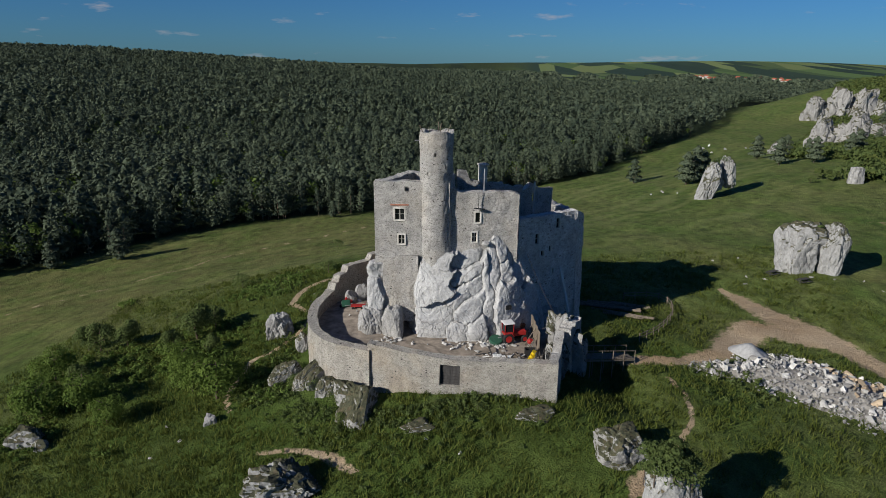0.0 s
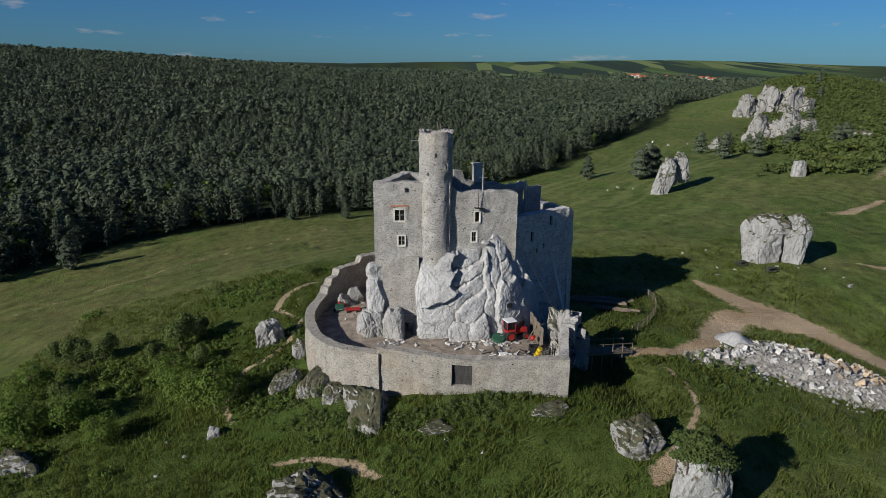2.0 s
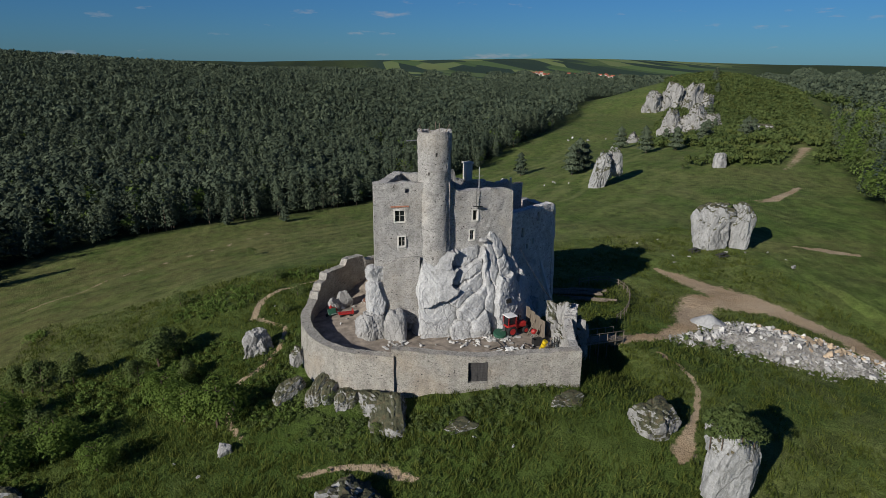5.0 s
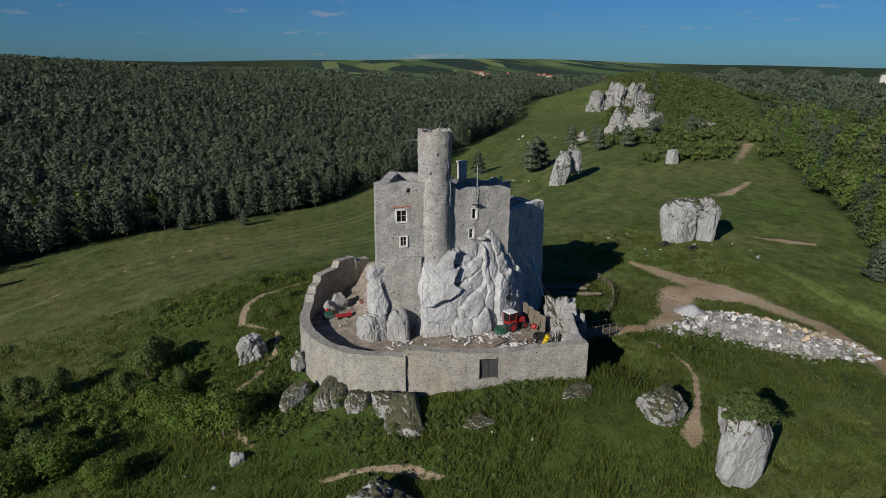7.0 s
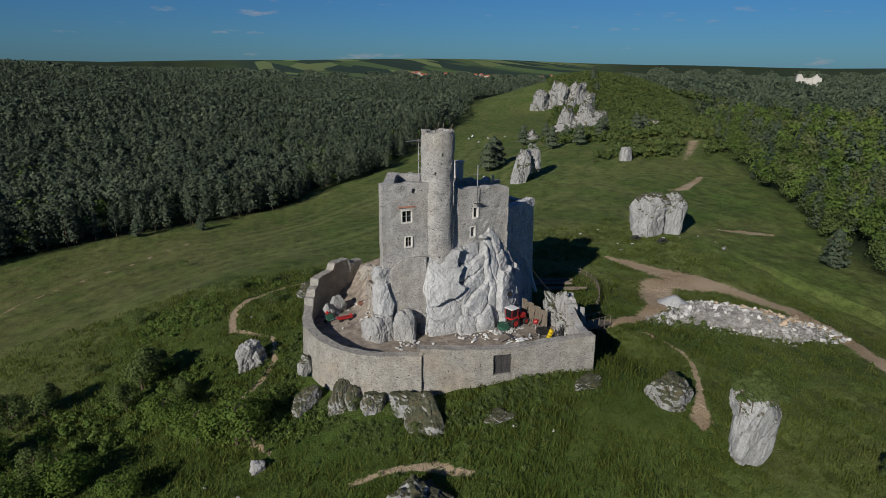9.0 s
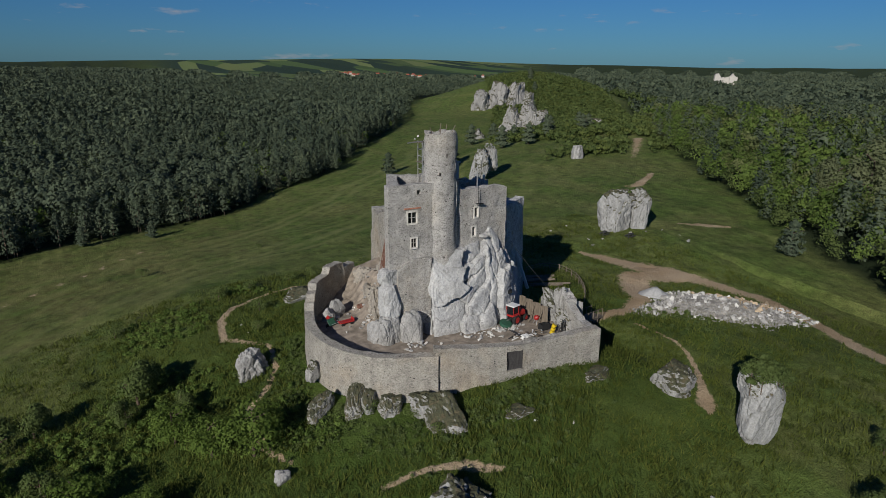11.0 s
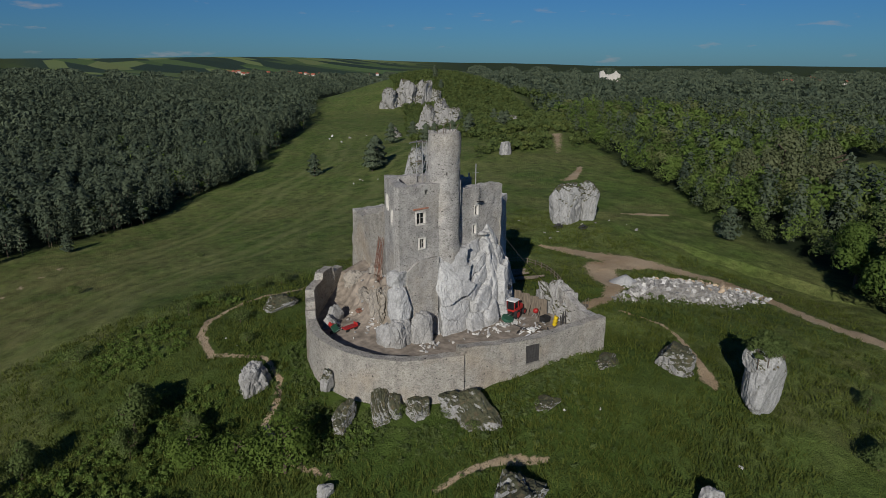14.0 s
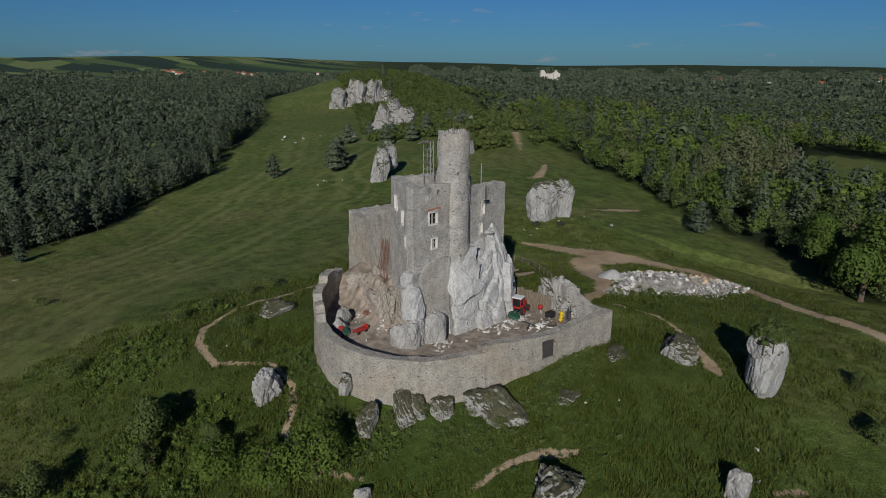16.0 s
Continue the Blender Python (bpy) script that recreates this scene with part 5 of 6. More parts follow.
for near_t, top_t, sel, size, mat, label, seed in (
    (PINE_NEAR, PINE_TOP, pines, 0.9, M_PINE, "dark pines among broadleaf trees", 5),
    (LEAF_NEAR, LEAF_TOP, fresh, 0.95, M_LEAF, "bright green broadleaf wood below the ridge", 6),
    (LEAF_NEAR, LEAF_TOP, olive, 0.95, M_OLIVE, "pale olive crowns of broadleaf trees below the ridge", 30),
    (LEAF_NEAR, LEAF_TOP, dark, 0.85, M_SHRUB, "dark green broadleaf wood below the ridge", 31),
):
    for templates, where in ((near_t, front), (top_t, ~front)):
        stamp("pine_wood" if mat is M_PINE else "broadleaf_wood", templates, p[sel & where], s[sel & where] * size, mat, label, "wood", seed + 40 * (templates is top_t))
p, s, deep = forest(7, 430, 950, 4.4, "west")
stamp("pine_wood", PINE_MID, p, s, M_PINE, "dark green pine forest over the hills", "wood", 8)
p, s, deep = forest(11, 430, 950, 6.0, "east")
pines = np.random.default_rng(12).random(len(p)) < 0.5
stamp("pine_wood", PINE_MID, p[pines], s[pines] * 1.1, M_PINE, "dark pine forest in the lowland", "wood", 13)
stamp("broadleaf_wood", LEAF_MID, p[~pines], s[~pines], M_SHRUB, "green broadleaf forest in the lowland", "wood", 14)
p, s, deep = forest(34, 950, 1500, 6.2, "west")
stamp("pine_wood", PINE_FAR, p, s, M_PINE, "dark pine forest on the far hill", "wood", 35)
p1, s1, deep = forest(15, 1500, 3000, 18, "west")
p2, s2, deep = forest(16, 950, 3600, 19, "east")
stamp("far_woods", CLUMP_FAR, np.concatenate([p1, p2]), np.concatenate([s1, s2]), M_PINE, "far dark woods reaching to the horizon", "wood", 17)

# scrub on the ridge, on the slope west of the castle and under the walls
rng = np.random.default_rng(21)
SHRUB_T = [leaf_template(300 + k, 34, 1.6, 2.2, 0.46, 0.0, 6) for k in range(6)]
n = 13000
u, v = rng.uniform(-70, 330, n), rng.uniform(-26, 95, n)
x, y = 150 + 0.51 * u + 0.86 * v, 240 + 0.86 * u - 0.51 * v
w, e, deep = woods(x, y)
dens = np.array([noise.noise((a * 0.03, b * 0.03, 4)) + 0.5 * noise.noise((a * 0.1, b * 0.1, 8)) for a, b in zip(x, y)])
ok = ~w & ~e & (dens + 0.9 * smooth(-60, 120, u) + 0.5 * smooth(-20, 40, v) - 0.30 > 0) & (v > -24 + 14 * smooth(0, 200, u))
ok &= seg_dist(x, y, TRACKS[6])[0] > 4.0
half = rng.random(n) < 0.45
stamp("ridge_scrub", SHRUB_T, np.stack([x, y], 1)[ok & half], rng.uniform(0.7, 2.2, n)[ok & half], M_RIDGE, "thick olive green scrub over the rocky ridge", "scrub", 22)
stamp("ridge_scrub", SHRUB_T, np.stack([x, y], 1)[ok & ~half], rng.uniform(0.7, 2.4, n)[ok & ~half], M_SHRUB, "thick dark green scrub over the rocky ridge", "scrub", 27)
n = 3600
x, y = rng.uniform(-62, -14, n), rng.uniform(56, 114, n)
dens = np.array([noise.noise((a * 0.075, b * 0.075, 7)) for a, b in zip(x, y)]) + 0.55 * hill(x, y, -36, 76, 12, 14) + 0.95 * hill(x, y, -14, 109, 16, 3) - 0.34
d, wd = seg_dist(x, y, TRACKS[3])
ok = (dens > 0.12) & (d > 1.0) & (np.hypot(x + 4, y - 72) > 16)
stamp("slope_scrub", SHRUB_T, np.stack([x, y], 1)[ok], rng.uniform(0.18, 0.58, n)[ok], M_LEAF, "low green scrub and tall weeds on the castle slope", "scrub", 23)
n = 1000
a = rng.uniform(2.2, 5.7, n)
x, y = -4 + np.cos(a) * (14.5 + rng.gamma(1.2, 2.2, n)), 71 + np.sin(a) * (13.8 + rng.gamma(1.2, 2.0, n))
stamp("wall_foot_weeds", SHRUB_T, np.stack([x, y], 1), rng.uniform(0.14, 0.40, n), M_SHRUB, "nettles and weeds along the foot of the wall", "weeds", 24)
n = 900
x, y = rng.uniform(20, 60, n), rng.uniform(28, 110, n)
ok = (np.hypot(x - 31, y - 63) < 4.5)
stamp("weeds", SHRUB_T, np.stack([x, y], 1)[ok], rng.uniform(0.2, 0.6, ok.sum()), M_SHRUB, "dark weeds in front of the rubble", "weeds", 25)

# tall grass
TUFT_T = []
for k in range(6):
    r = np.random.default_rng(320 + k)
    m = 7
    base = np.stack([r.normal(0, 0.22, m), r.normal(0, 0.22, m), np.zeros(m)], 1)
    ang = r.random(m) * 6.28
    side = np.stack([np.cos(ang), np.sin(ang), np.zeros(m)], 1) * 0.05
    tip = base + np.stack([r.normal(0, 0.16, m), r.normal(0, 0.16, m), r.uniform(0.25, 0.5, m)], 1)
    V = np.stack([base - side, base + side, tip], 1).reshape(-1, 3)
    TUFT_T.append((V, np.arange(3 * m).reshape(-1, 3)))
n = 46000
x, y = rng.uniform(-60, 62, n), rng.uniform(28, 118, n)
bare = np.zeros(n)
for line in TRACKS:
    d, w = seg_dist(x, y, line)
    bare = np.maximum(bare, (d < w * 1.2) * 1.0)
ok = (bare < 0.5) & ~((np.abs(x + 3) < 15) & (np.abs(y - 73) < 13)) & (rng.random(n) < 0.35 + 0.65 * np.clip(hill(x, y, -12, 62, 24, 24) * 1.4, 0, 1))
stamp("meadow_grass", TUFT_T, np.stack([x, y], 1)[ok], rng.uniform(0.7, 1.5, n)[ok], M_TUFT, "tall green meadow grass round the castle", "grass", 26)


def trunk_mesh(h, r, seed, limbs=5, spread=0.25, start=0.3):
    rr = random.Random(seed)
    bm = bmesh.new()
    pts, p = [], Vector((0, 0, -0.3))
    for k in range(6):
        pts.append(p.copy())
        p = p + Vector((rr.uniform(-0.05, 0.05) * h * 0.3, rr.uniform(-0.05, 0.05) * h * 0.3, (h * 0.85 + 0.3) / 5))
    for k in range(5):
        d = pts[k + 1] - pts[k]
        m = Matrix.Translation((pts[k] + pts[k + 1]) / 2) @ d.to_track_quat("Z", "Y").to_matrix().to_4x4()
        bmesh.ops.create_cone(bm, segments=7, radius1=r * (1 - k / 5.5), radius2=r * (1 - (k + 1) / 5.5), depth=d.length * 1.02, matrix=m)
    for k in range(limbs):
        z = h * rr.uniform(start, 0.75)
        a = rr.uniform(0, 6.28)
        q = pts[min(4, int(z / h * 5))].copy()
        q.z = z
        rod(bm, q, q + Vector((math.cos(a) * h * spread, math.sin(a) * h * spread, h * 0.12)), r * 0.28, 5)
    return bm


def tree(kind, h, w, seed, label, mat, leaves):
    """One tree as a thing: trunk with limbs, crown of leaf sprays."""
    top = empty("tree" if h > 5.5 else "bush", label, "tree" if h > 5.5 else "bush", "trees and bushes on the meadow")
    part("trunk", trunk_mesh(h, 0.035 * h if kind == "leaf" else 0.02 * h, seed), M_BARK, top)
    if kind == "pine":
        V, F = pine_template(seed, leaves, h, w, 0.055 * h + 0.1, 0.12)
    else:
        V, F = leaf_template(seed, leaves, h, w, 0.024 * h + 0.10, 0.04, 13)
    link_mesh("crown", V, F, mat, top, False, {"tone": np.full(len(V), (seed * 0.37) % 1)})
    return top


def grow(proto, spots):
    first = True
    for x, y, sc, turn in spots:
        m = pose(x, y, land1(x, y) - 0.05, 0, 0, turn)
        if first:
            proto.matrix_basis = m @ Matrix.Diagonal((sc, sc, sc, 1))
            first = False
        else:
            proto_scale = proto.scale.copy()
            proto.scale = (sc, sc, sc)
            copy_thing(proto, m)
            proto.scale = proto_scale


grow(tree("pine", 9, 6.4, 401, "dark green lone pine standing on the meadow", M_PINE, 900), [(69.5, 236.5, 1.0, 0), (-39.2, 212, 0.65, 40), (-20.9, 210.5, 0.6, 90), (-87, 160.5, 0.95, 10), (77.4, 75.5, 0.8, 50), (-101, 154, 0.8, 70)])
grow(tree("pine", 12, 8.0, 402, "broad dark pine near the pillar rock", M_PINE, 1300), [(83.5, 214.5, 1.0, 0), (79.5, 211, 0.9, 130), (88, 219, 0.8, 200), (131, 272, 0.85, 60), (141, 268, 0.75, 20), (118, 228, 0.8, 80), (127, 222, 0.75, 300), (146, 233, 0.7, 100), (153, 240, 0.75, 150), (160, 226, 0.7, 30), (168, 231, 0.65, 210), (140, 250, 0.6, 300), (190, 262, 0.6, 10), (262, 392, 0.7, 60), (300, 440, 0.7, 140), (318, 470, 0.8, 220), (332, 488, 0.7, 20), (200, 300, 0.6, 80)])
grow(tree("leaf", 5.2, 5.6, 403, "bright green rounded bush on the slope", M_BUSH, 2600), [(-26.5, 65.8, 1.1, 0), (-30.2, 68.0, 0.9, 60), (-33.0, 72.5, 0.85, 100), (-46.5, 64.5, 0.95, 200), (-42.0, 66.0, 0.9, 250), (-50.6, 74.0, 0.9, 30), (-37.5, 62, 0.7, 310)])
grow(tree("leaf", 5.0, 4.2, 404, "dark green upright bush on the slope", M_SHRUB, 2200), [(-35.5, 83.2, 1.1, 0), (-34.0, 86.5, 0.7, 80), (-49.3, 82.7, 0.95, 120), (-46.0, 84.0, 0.85, 10), (-52.5, 85.0, 0.8, 210), (-37.2, 79.0, 0.7, 150), (-31.5, 77.5, 0.6, 40), (-45, 69.5, 0.8, 95), (26.4, 33.5, 0.55, 20), (17.5, 29.5, 0.75, 260)])
grow(tree("leaf", 2.6, 3.6, 405, "low green bush beside the path", M_SHRUB, 700), [(-4.6, 111.4, 0.9, 0), (-9.0, 111.0, 0.8, 60), (-21.2, 108.2, 0.9, 100), (-16, 109.5, 0.7, 150), (-36.5, 106.8, 1.0, 200), (-28.5, 158.5, 0.9, 30), (-42, 92, 0.7, 70), (-17.5, 97.5, 0.8, 50), (-17.3, 65.6, 0.55, 20), (-14.6, 63.6, 0.6, 140), (-18.2, 69.4, 0.5, 75), (-11.6, 60.0, 0.55, 230), (-10.4, 56.6, 0.4, 10), (-1.0, 57.0, 0.4, 100), (3.2, 56.0, 0.35, 33), (-19.5, 90.8, 0.6, 320), (122, 195, 1.1, 10), (103, 180, 1.0, 80), (-2, 160, 0.5, 50)])
grow(tree("leaf", 15, 12.5, 406, "big dark green broadleaf tree beside the track", M_LEAF, 6500), [(62.0, 41.5, 1.0, 0), (66, 34, 0.9, 90), (72, 50, 0.75, 200)])
M_PALE = leaf_mat("pale_poplar_leaves", (0.070, 0.090, 0.040), (0.150, 0.165, 0.085), 0.08, 0.3)
grow(tree("leaf", 19, 10, 407, "tall pale green poplar in the wood", M_PALE, 3200), [(123, 86, 1.0, 0), (131, 78, 0.92, 70), (117, 92, 0.7, 160)])

# ---------------------------------------------------------------- things in and round the castle


def lathe(bm, m, profile, n=24):
    """A turned body round local z: profile of (radius, height)."""
    rings = [[bm.verts.new(m @ Vector((r * math.cos(2 * math.pi * k / n), r * math.sin(2 * math.pi * k / n), z))) for k in range(n)] for r, z in profile]
    for a, b in zip(rings, rings[1:]):
        for k in range(n):
            bm.faces.new((a[k], a[(k + 1) % n], b[(k + 1) % n], b[k]))
    for ring in (rings[0], rings[-1]):
        bm.faces.new(ring)
    return bm


def wheel(parent, x, y, r, w):
    m = pose(x, y, r, 90, 0, 0)
    tyre = part("wheel", lathe(bmesh.new(), m, [(r * 0.62, -w / 2), (r * 0.92, -w / 2), (r, -w / 3), (r, w / 3), (r * 0.92, w / 2), (r * 0.62, w / 2)]), M_TYRE, parent, "black tractor tyre")
    part("rim", lathe(bmesh.new(), m, [(r * 0.3, -w * 0.52), (r * 0.6, -w * 0.53), (r * 0.6, w * 0.53), (r * 0.3, w * 0.52)], 16), M_RED, tyre)


tractor = empty("tractor", "small red tractor with a pale cab roof parked in the yard", "tractor", at=(7.6, 68.9, 0.05))
bm = boxes((pose(0.95, 0, 1.0), 1.7, 0.72, 0.62), (pose(0.95, 0, 1.34), 1.5, 0.6, 0.12), bevel=0.06)
part("hood", bm, M_RED, tractor)
part("chassis", boxes((pose(0.4, 0, 0.62), 2.7, 0.45, 0.34), (pose(1.85, 0, 0.75), 0.2, 0.7, 0.3), bevel=0.03), M_TYRE, tractor, "black chassis")
part("grille", boxes((pose(1.81, 0, 1.02), 0.04, 0.55, 0.42)), M_TYRE, tractor)
part("cab_frame", boxes(*[(pose(a, b, 1.75), 0.07, 0.07, 1.2) for a in (-0.95, 0.1) for b in (-0.55, 0.55)], (pose(-0.42, 0, 1.1), 1.15, 1.2, 0.2)), M_RED, tractor)
part("cab_window", boxes((pose(-0.42, 0, 1.75), 0.98, 1.05, 1.0)), M_GLASS_SHADE, tractor, "dark cab glass")
part("roof", boxes((pose(-0.42, 0, 2.4), 1.35, 1.35, 0.14), bevel=0.05), M_WHITE, tractor, "pale grey cab roof")
for y in (-0.72, 0.72):
    part("fender", boxes((pose(-0.6, y, 1.32), 1.1, 0.42, 0.08), (pose(-0.05, y, 1.1, 0, 55, 0), 0.5, 0.42, 0.08), bevel=0.02), M_RED, tractor)
    wheel(tractor, -0.6, y * 1.05, 0.66, 0.42)
    wheel(tractor, 1.45, y * 0.95, 0.42, 0.28)
part("exhaust", rod(bmesh.new(), (1.2, 0.25, 1.3), (1.2, 0.25, 2.1), 0.04, 8), M_STEEL, tractor)
bm = lathe(bmesh.new(), pose(-1.9, -0.1, 0.35, 18, 0, 0), [(0.0, -0.25), (0.75, -0.22), (0.8, 0.0), (0.75, 0.2), (0.0, 0.24)], 20)
part("implement", bm, M_GREEN, tractor, "round green implement behind the tractor")
part("hitch", rod(bmesh.new(), (-1.1, 0, 0.6), (-1.8, 0, 0.55), 0.06, 8), M_STEEL, tractor)
tractor.rotation_euler = (0, 0, radians(16))

loader = empty("excavator_bucket", "rusty red excavator part lying by the board fence", "machine part", at=(9.0, 71.6, 0.2))
part("bucket", boxes((pose(0, 0, 0.7, 20, 0, 30), 0.9, 0.8, 0.8), (pose(-0.6, 0.1, 1.2, 0, 40, 30), 1.4, 0.25, 0.25), bevel=0.06), M_RUST, loader)
part("arm", rod(bmesh.new(), (-0.6, 0.2, 0.9), (0.8, 0.3, 1.7), 0.12, 8), M_RED, loader)

fence = empty("board_fence", "grey brown board fence closing the yard", "fence")
FA, FB = Vector((10.3, 71.4)), Vector((10.5, 66.0))
for k in range(11):
    p = FA.lerp(FB, (k + 0.5) / 11)
    h = 2.3 + 0.12 * math.sin(k * 2.1)
    part("board", boxes((pose(p.x, p.y, 0.1 + h / 2, 0, 1.5 * math.sin(k * 3), -83), 0.66, 0.05, h), bevel=0.01), M_WOOD, fence)
for z in (0.6, 1.9):
    part("rail", rod(bmesh.new(), (FA.x + 0.1, FA.y, z), (FB.x + 0.1, FB.y, z), 0.06, 6), M_WOOD, fence)
for k in range(3):
    p = FA.lerp(FB, 0.25 + 0.3 * k)
    part("brace", rod(bmesh.new(), (p.x - 1.3, p.y - 0.5, 0.05), (p.x - 0.05, p.y, 1.9), 0.06, 6), M_WOOD, fence)

stakes = empty("stake_fence", "row of rough grey stakes against the bastion", "fence")
for k in range(9):
    x, y = 9.7 + 0.22 * k, 62.6 + 0.28 * math.sin(k * 1.7) + 0.12 * k
    part("stake", rod(bmesh.new(), (x, y, 0), (x + 0.1 * math.sin(k * 5), y + 0.1, 1.5 + 0.35 * math.sin(k * 3.3)), 0.06, 6), M_DARKWOOD, stakes)
part("crossbar", rod(bmesh.new(), (9.6, 62.5, 1.1), (11.6, 63.6, 1.2), 0.05, 6), M_DARKWOOD, stakes)

chute = empty("rubble_chute", "bright yellow plastic rubble chute leaning in the yard", "chute", at=(9.1, 63.5, 0.1))
bm = bmesh.new()
for k in range(3):
    lathe(bm, pose(0, 0, 0.05) @ pose(0.2 * k, 0.08 * k, 0.34 * k, 18, 26, 0), [(0.20, 0), (0.25, 0.1), (0.29, 0.42), (0.32, 0.46)], 16)
part("segment", bm, M_YELLOW, chute)

mixer = empty("cement_mixer", "red cement mixer among building rubble", "cement mixer", at=(9.6, 67.0, 0.05))
part("drum", lathe(bmesh.new(), pose(0, 0, 0.85, 50, 0, 30), [(0.14, -0.3), (0.32, -0.15), (0.34, 0.08), (0.2, 0.34)], 18), M_RED, mixer)
for a in (0, 120, 240):
    part("leg", rod(bmesh.new(), (0.45 * math.cos(radians(a)), 0.45 * math.sin(radians(a)), 0), (0, 0, 0.75), 0.035, 6), M_STEEL, mixer)
crate = empty("crate", "black open plastic crate in the yard", "crate", at=(9.4, 65.2, 0.05))
part("tub", boxes((pose(0, 0, 0.08), 1.1, 0.8, 0.08), (pose(0, 0.4, 0.4), 1.1, 0.06, 0.7), (pose(0, -0.4, 0.4), 1.1, 0.06, 0.7), (pose(0.55, 0, 0.4), 0.06, 0.8, 0.7), (pose(-0.55, 0, 0.4), 0.06, 0.8, 0.7)), M_TYRE, crate)

rnd = random.Random(8)
lumber = empty("lumber_pile", "untidy pile of planks and blocks beside the wall", "lumber pile")
for k in range(26):
    x, y = rnd.uniform(4.2, 8.6), rnd.uniform(62.4, 65.2)
    part("plank", boxes((pose(x, y, 0.12 + 0.12 * (k % 4), rnd.uniform(-6, 6), rnd.uniform(-8, 8), rnd.choice((20, 60, 110)) + rnd.uniform(-15, 15)), rnd.uniform(1.0, 2.4), 0.18, 0.07), bevel=0.01), rnd.choice((M_WOOD, M_DARKWOOD, M_WHITE, M_WOOD)), lumber)
blocks = empty("block_stack", "stack of pale building blocks in the yard", "building blocks")
for k in range(14):
    part("block", boxes((pose(5.4 + 0.5 * (k % 4), 63.9 + 0.35 * (k // 8), 0.18 + 0.24 * ((k // 4) % 2), 0, 0, 12 + rnd.uniform(-6, 6)), 0.46, 0.3, 0.22), bevel=0.02), M_WHITE, blocks)
# spill of stones at the foot of the crag and by the pillars
for name, label, n, spots in (("rubble_spill", "loose white rubble at the foot of the crag", 110, [(2.5, 67.6, 1.8, 0.5), (5.0, 67.4, 1.6, 0.5), (6.5, 68.0, 0.8, 0.4)]),
                              ("rubble_spill", "grey rubble piled behind the wall", 90, [(-5.5, 62.4, 1.6, 0.5), (-7.0, 63.8, 0.9, 0.5), (-3.5, 61.6, 1.0, 0.4), (-6.5, 68.3, 1.2, 0.3)]),
                              ("rubble_spill", "stones scattered on the earth slope", 60, [(-9.0, 77.0, 1.4, 1.6), (-9.0, 81.0, 2.0, 2.0), (-7.5, 73.5, 1.0, 0.8)])):
    spill = empty(name, label, "rubble")
    for _ in range(n):
        x, y, r, lim = rnd.choice(spots)
        px, py = rnd.gauss(x, r), rnd.gauss(y, r * 0.5)
        zz = 2.6 * float(smooth(81, 92, py)) * float(smooth(-14, -8, px)) + 0.5 * float(hill(np.array(px), np.array(py), -9.5, 79, 3, 3)) + earth_slope(px, py)
        stone(spill, px, py, zz + 0.08, rnd.choice((0.12, 0.16, 0.22, 0.3)), rnd)
mesh_roll = empty("rock_netting", "rusty brown steel netting hanging down the rock slope", "netting")
for k in range(20):
    x, y = -4.5 + 0.07 * k + 0.12 * math.sin(k * 7), 80.6 + 0.16 * k
    part("strand", rod(bmesh.new(), (x - 0.1, y, 9.6 + 0.4 * math.sin(k * 2)), (x - 1.5 + 0.15 * math.sin(k * 3), y - 0.6 + 0.5 * math.sin(k * 4), 3.2 + 1.2 * math.sin(k * 5)), 0.022, 5), M_RUST, mesh_roll)

barrow = empty("wheelbarrow", "tipped green and red wheelbarrow in the yard", "wheelbarrow", at=(-13.3, 78.4, 0.15))
part("tray", boxes((pose(0, 0, 0.55, 50, 0, 20), 1.1, 0.75, 0.08), (pose(0, 0.3, 0.75, -30, 0, 20), 1.1, 0.06, 0.5), bevel=0.02), M_GREEN, barrow)
part("hopper", boxes((pose(0.2, 0.9, 0.6, 20, 30, 10), 1.0, 0.9, 0.5), bevel=0.08), M_RED, barrow, "red hopper")
part("wheel", lathe(bmesh.new(), pose(-0.6, -0.1, 0.25, 90, 0, 20), [(0.1, -0.05), (0.25, -0.05), (0.25, 0.05), (0.1, 0.05)], 14), M_TYRE, barrow)
for y in (-0.25, 0.25):
    part("handle", rod(bmesh.new(), (-0.4, y, 0.3), (0.95, y, 0.55), 0.03, 6), M_STEEL, barrow)
cart = empty("hand_cart", "low red hand cart standing in the yard", "cart", at=(-11.6, 77.9, 0.25))
part("bed", boxes((pose(0, 0, 0.45, 0, 0, 5), 1.9, 0.85, 0.14), (pose(0.9, 0.08, 0.65, 0, 0, 5), 0.08, 0.8, 0.35), bevel=0.02), M_RED, cart)
for a, b in ((-0.6, -0.45), (0.6, -0.4), (-0.65, 0.4), (0.55, 0.45)):
    part("wheel", lathe(bmesh.new(), pose(a, b, 0.2, 90, 0, 5), [(0.06, -0.05), (0.2, -0.05), (0.2, 0.05), (0.06, 0.05)], 14), M_TYRE, cart)
sacks = empty("tool_heap", "small dark heap of tools and sacks on the earth", "tools", at=(-8.6, 80.2, earth_slope(-8.6, 80.2)))
for k in range(4):
    v, f = rock_arrays((0.4 * (k % 2) - 0.2, 0.35 * (k // 2), 0.6), (0.35, 0.25, 0.22), 130 + k, 30 * k, sub=3)
    link_mesh("sack", v, f, M_RUST, sacks, True)

# scaffold behind the tower, antenna mast, poles on the tower top
scaffold = empty("scaffold", "light steel scaffold tower against the round tower", "scaffold", at=(2.0, 2.5, 0))
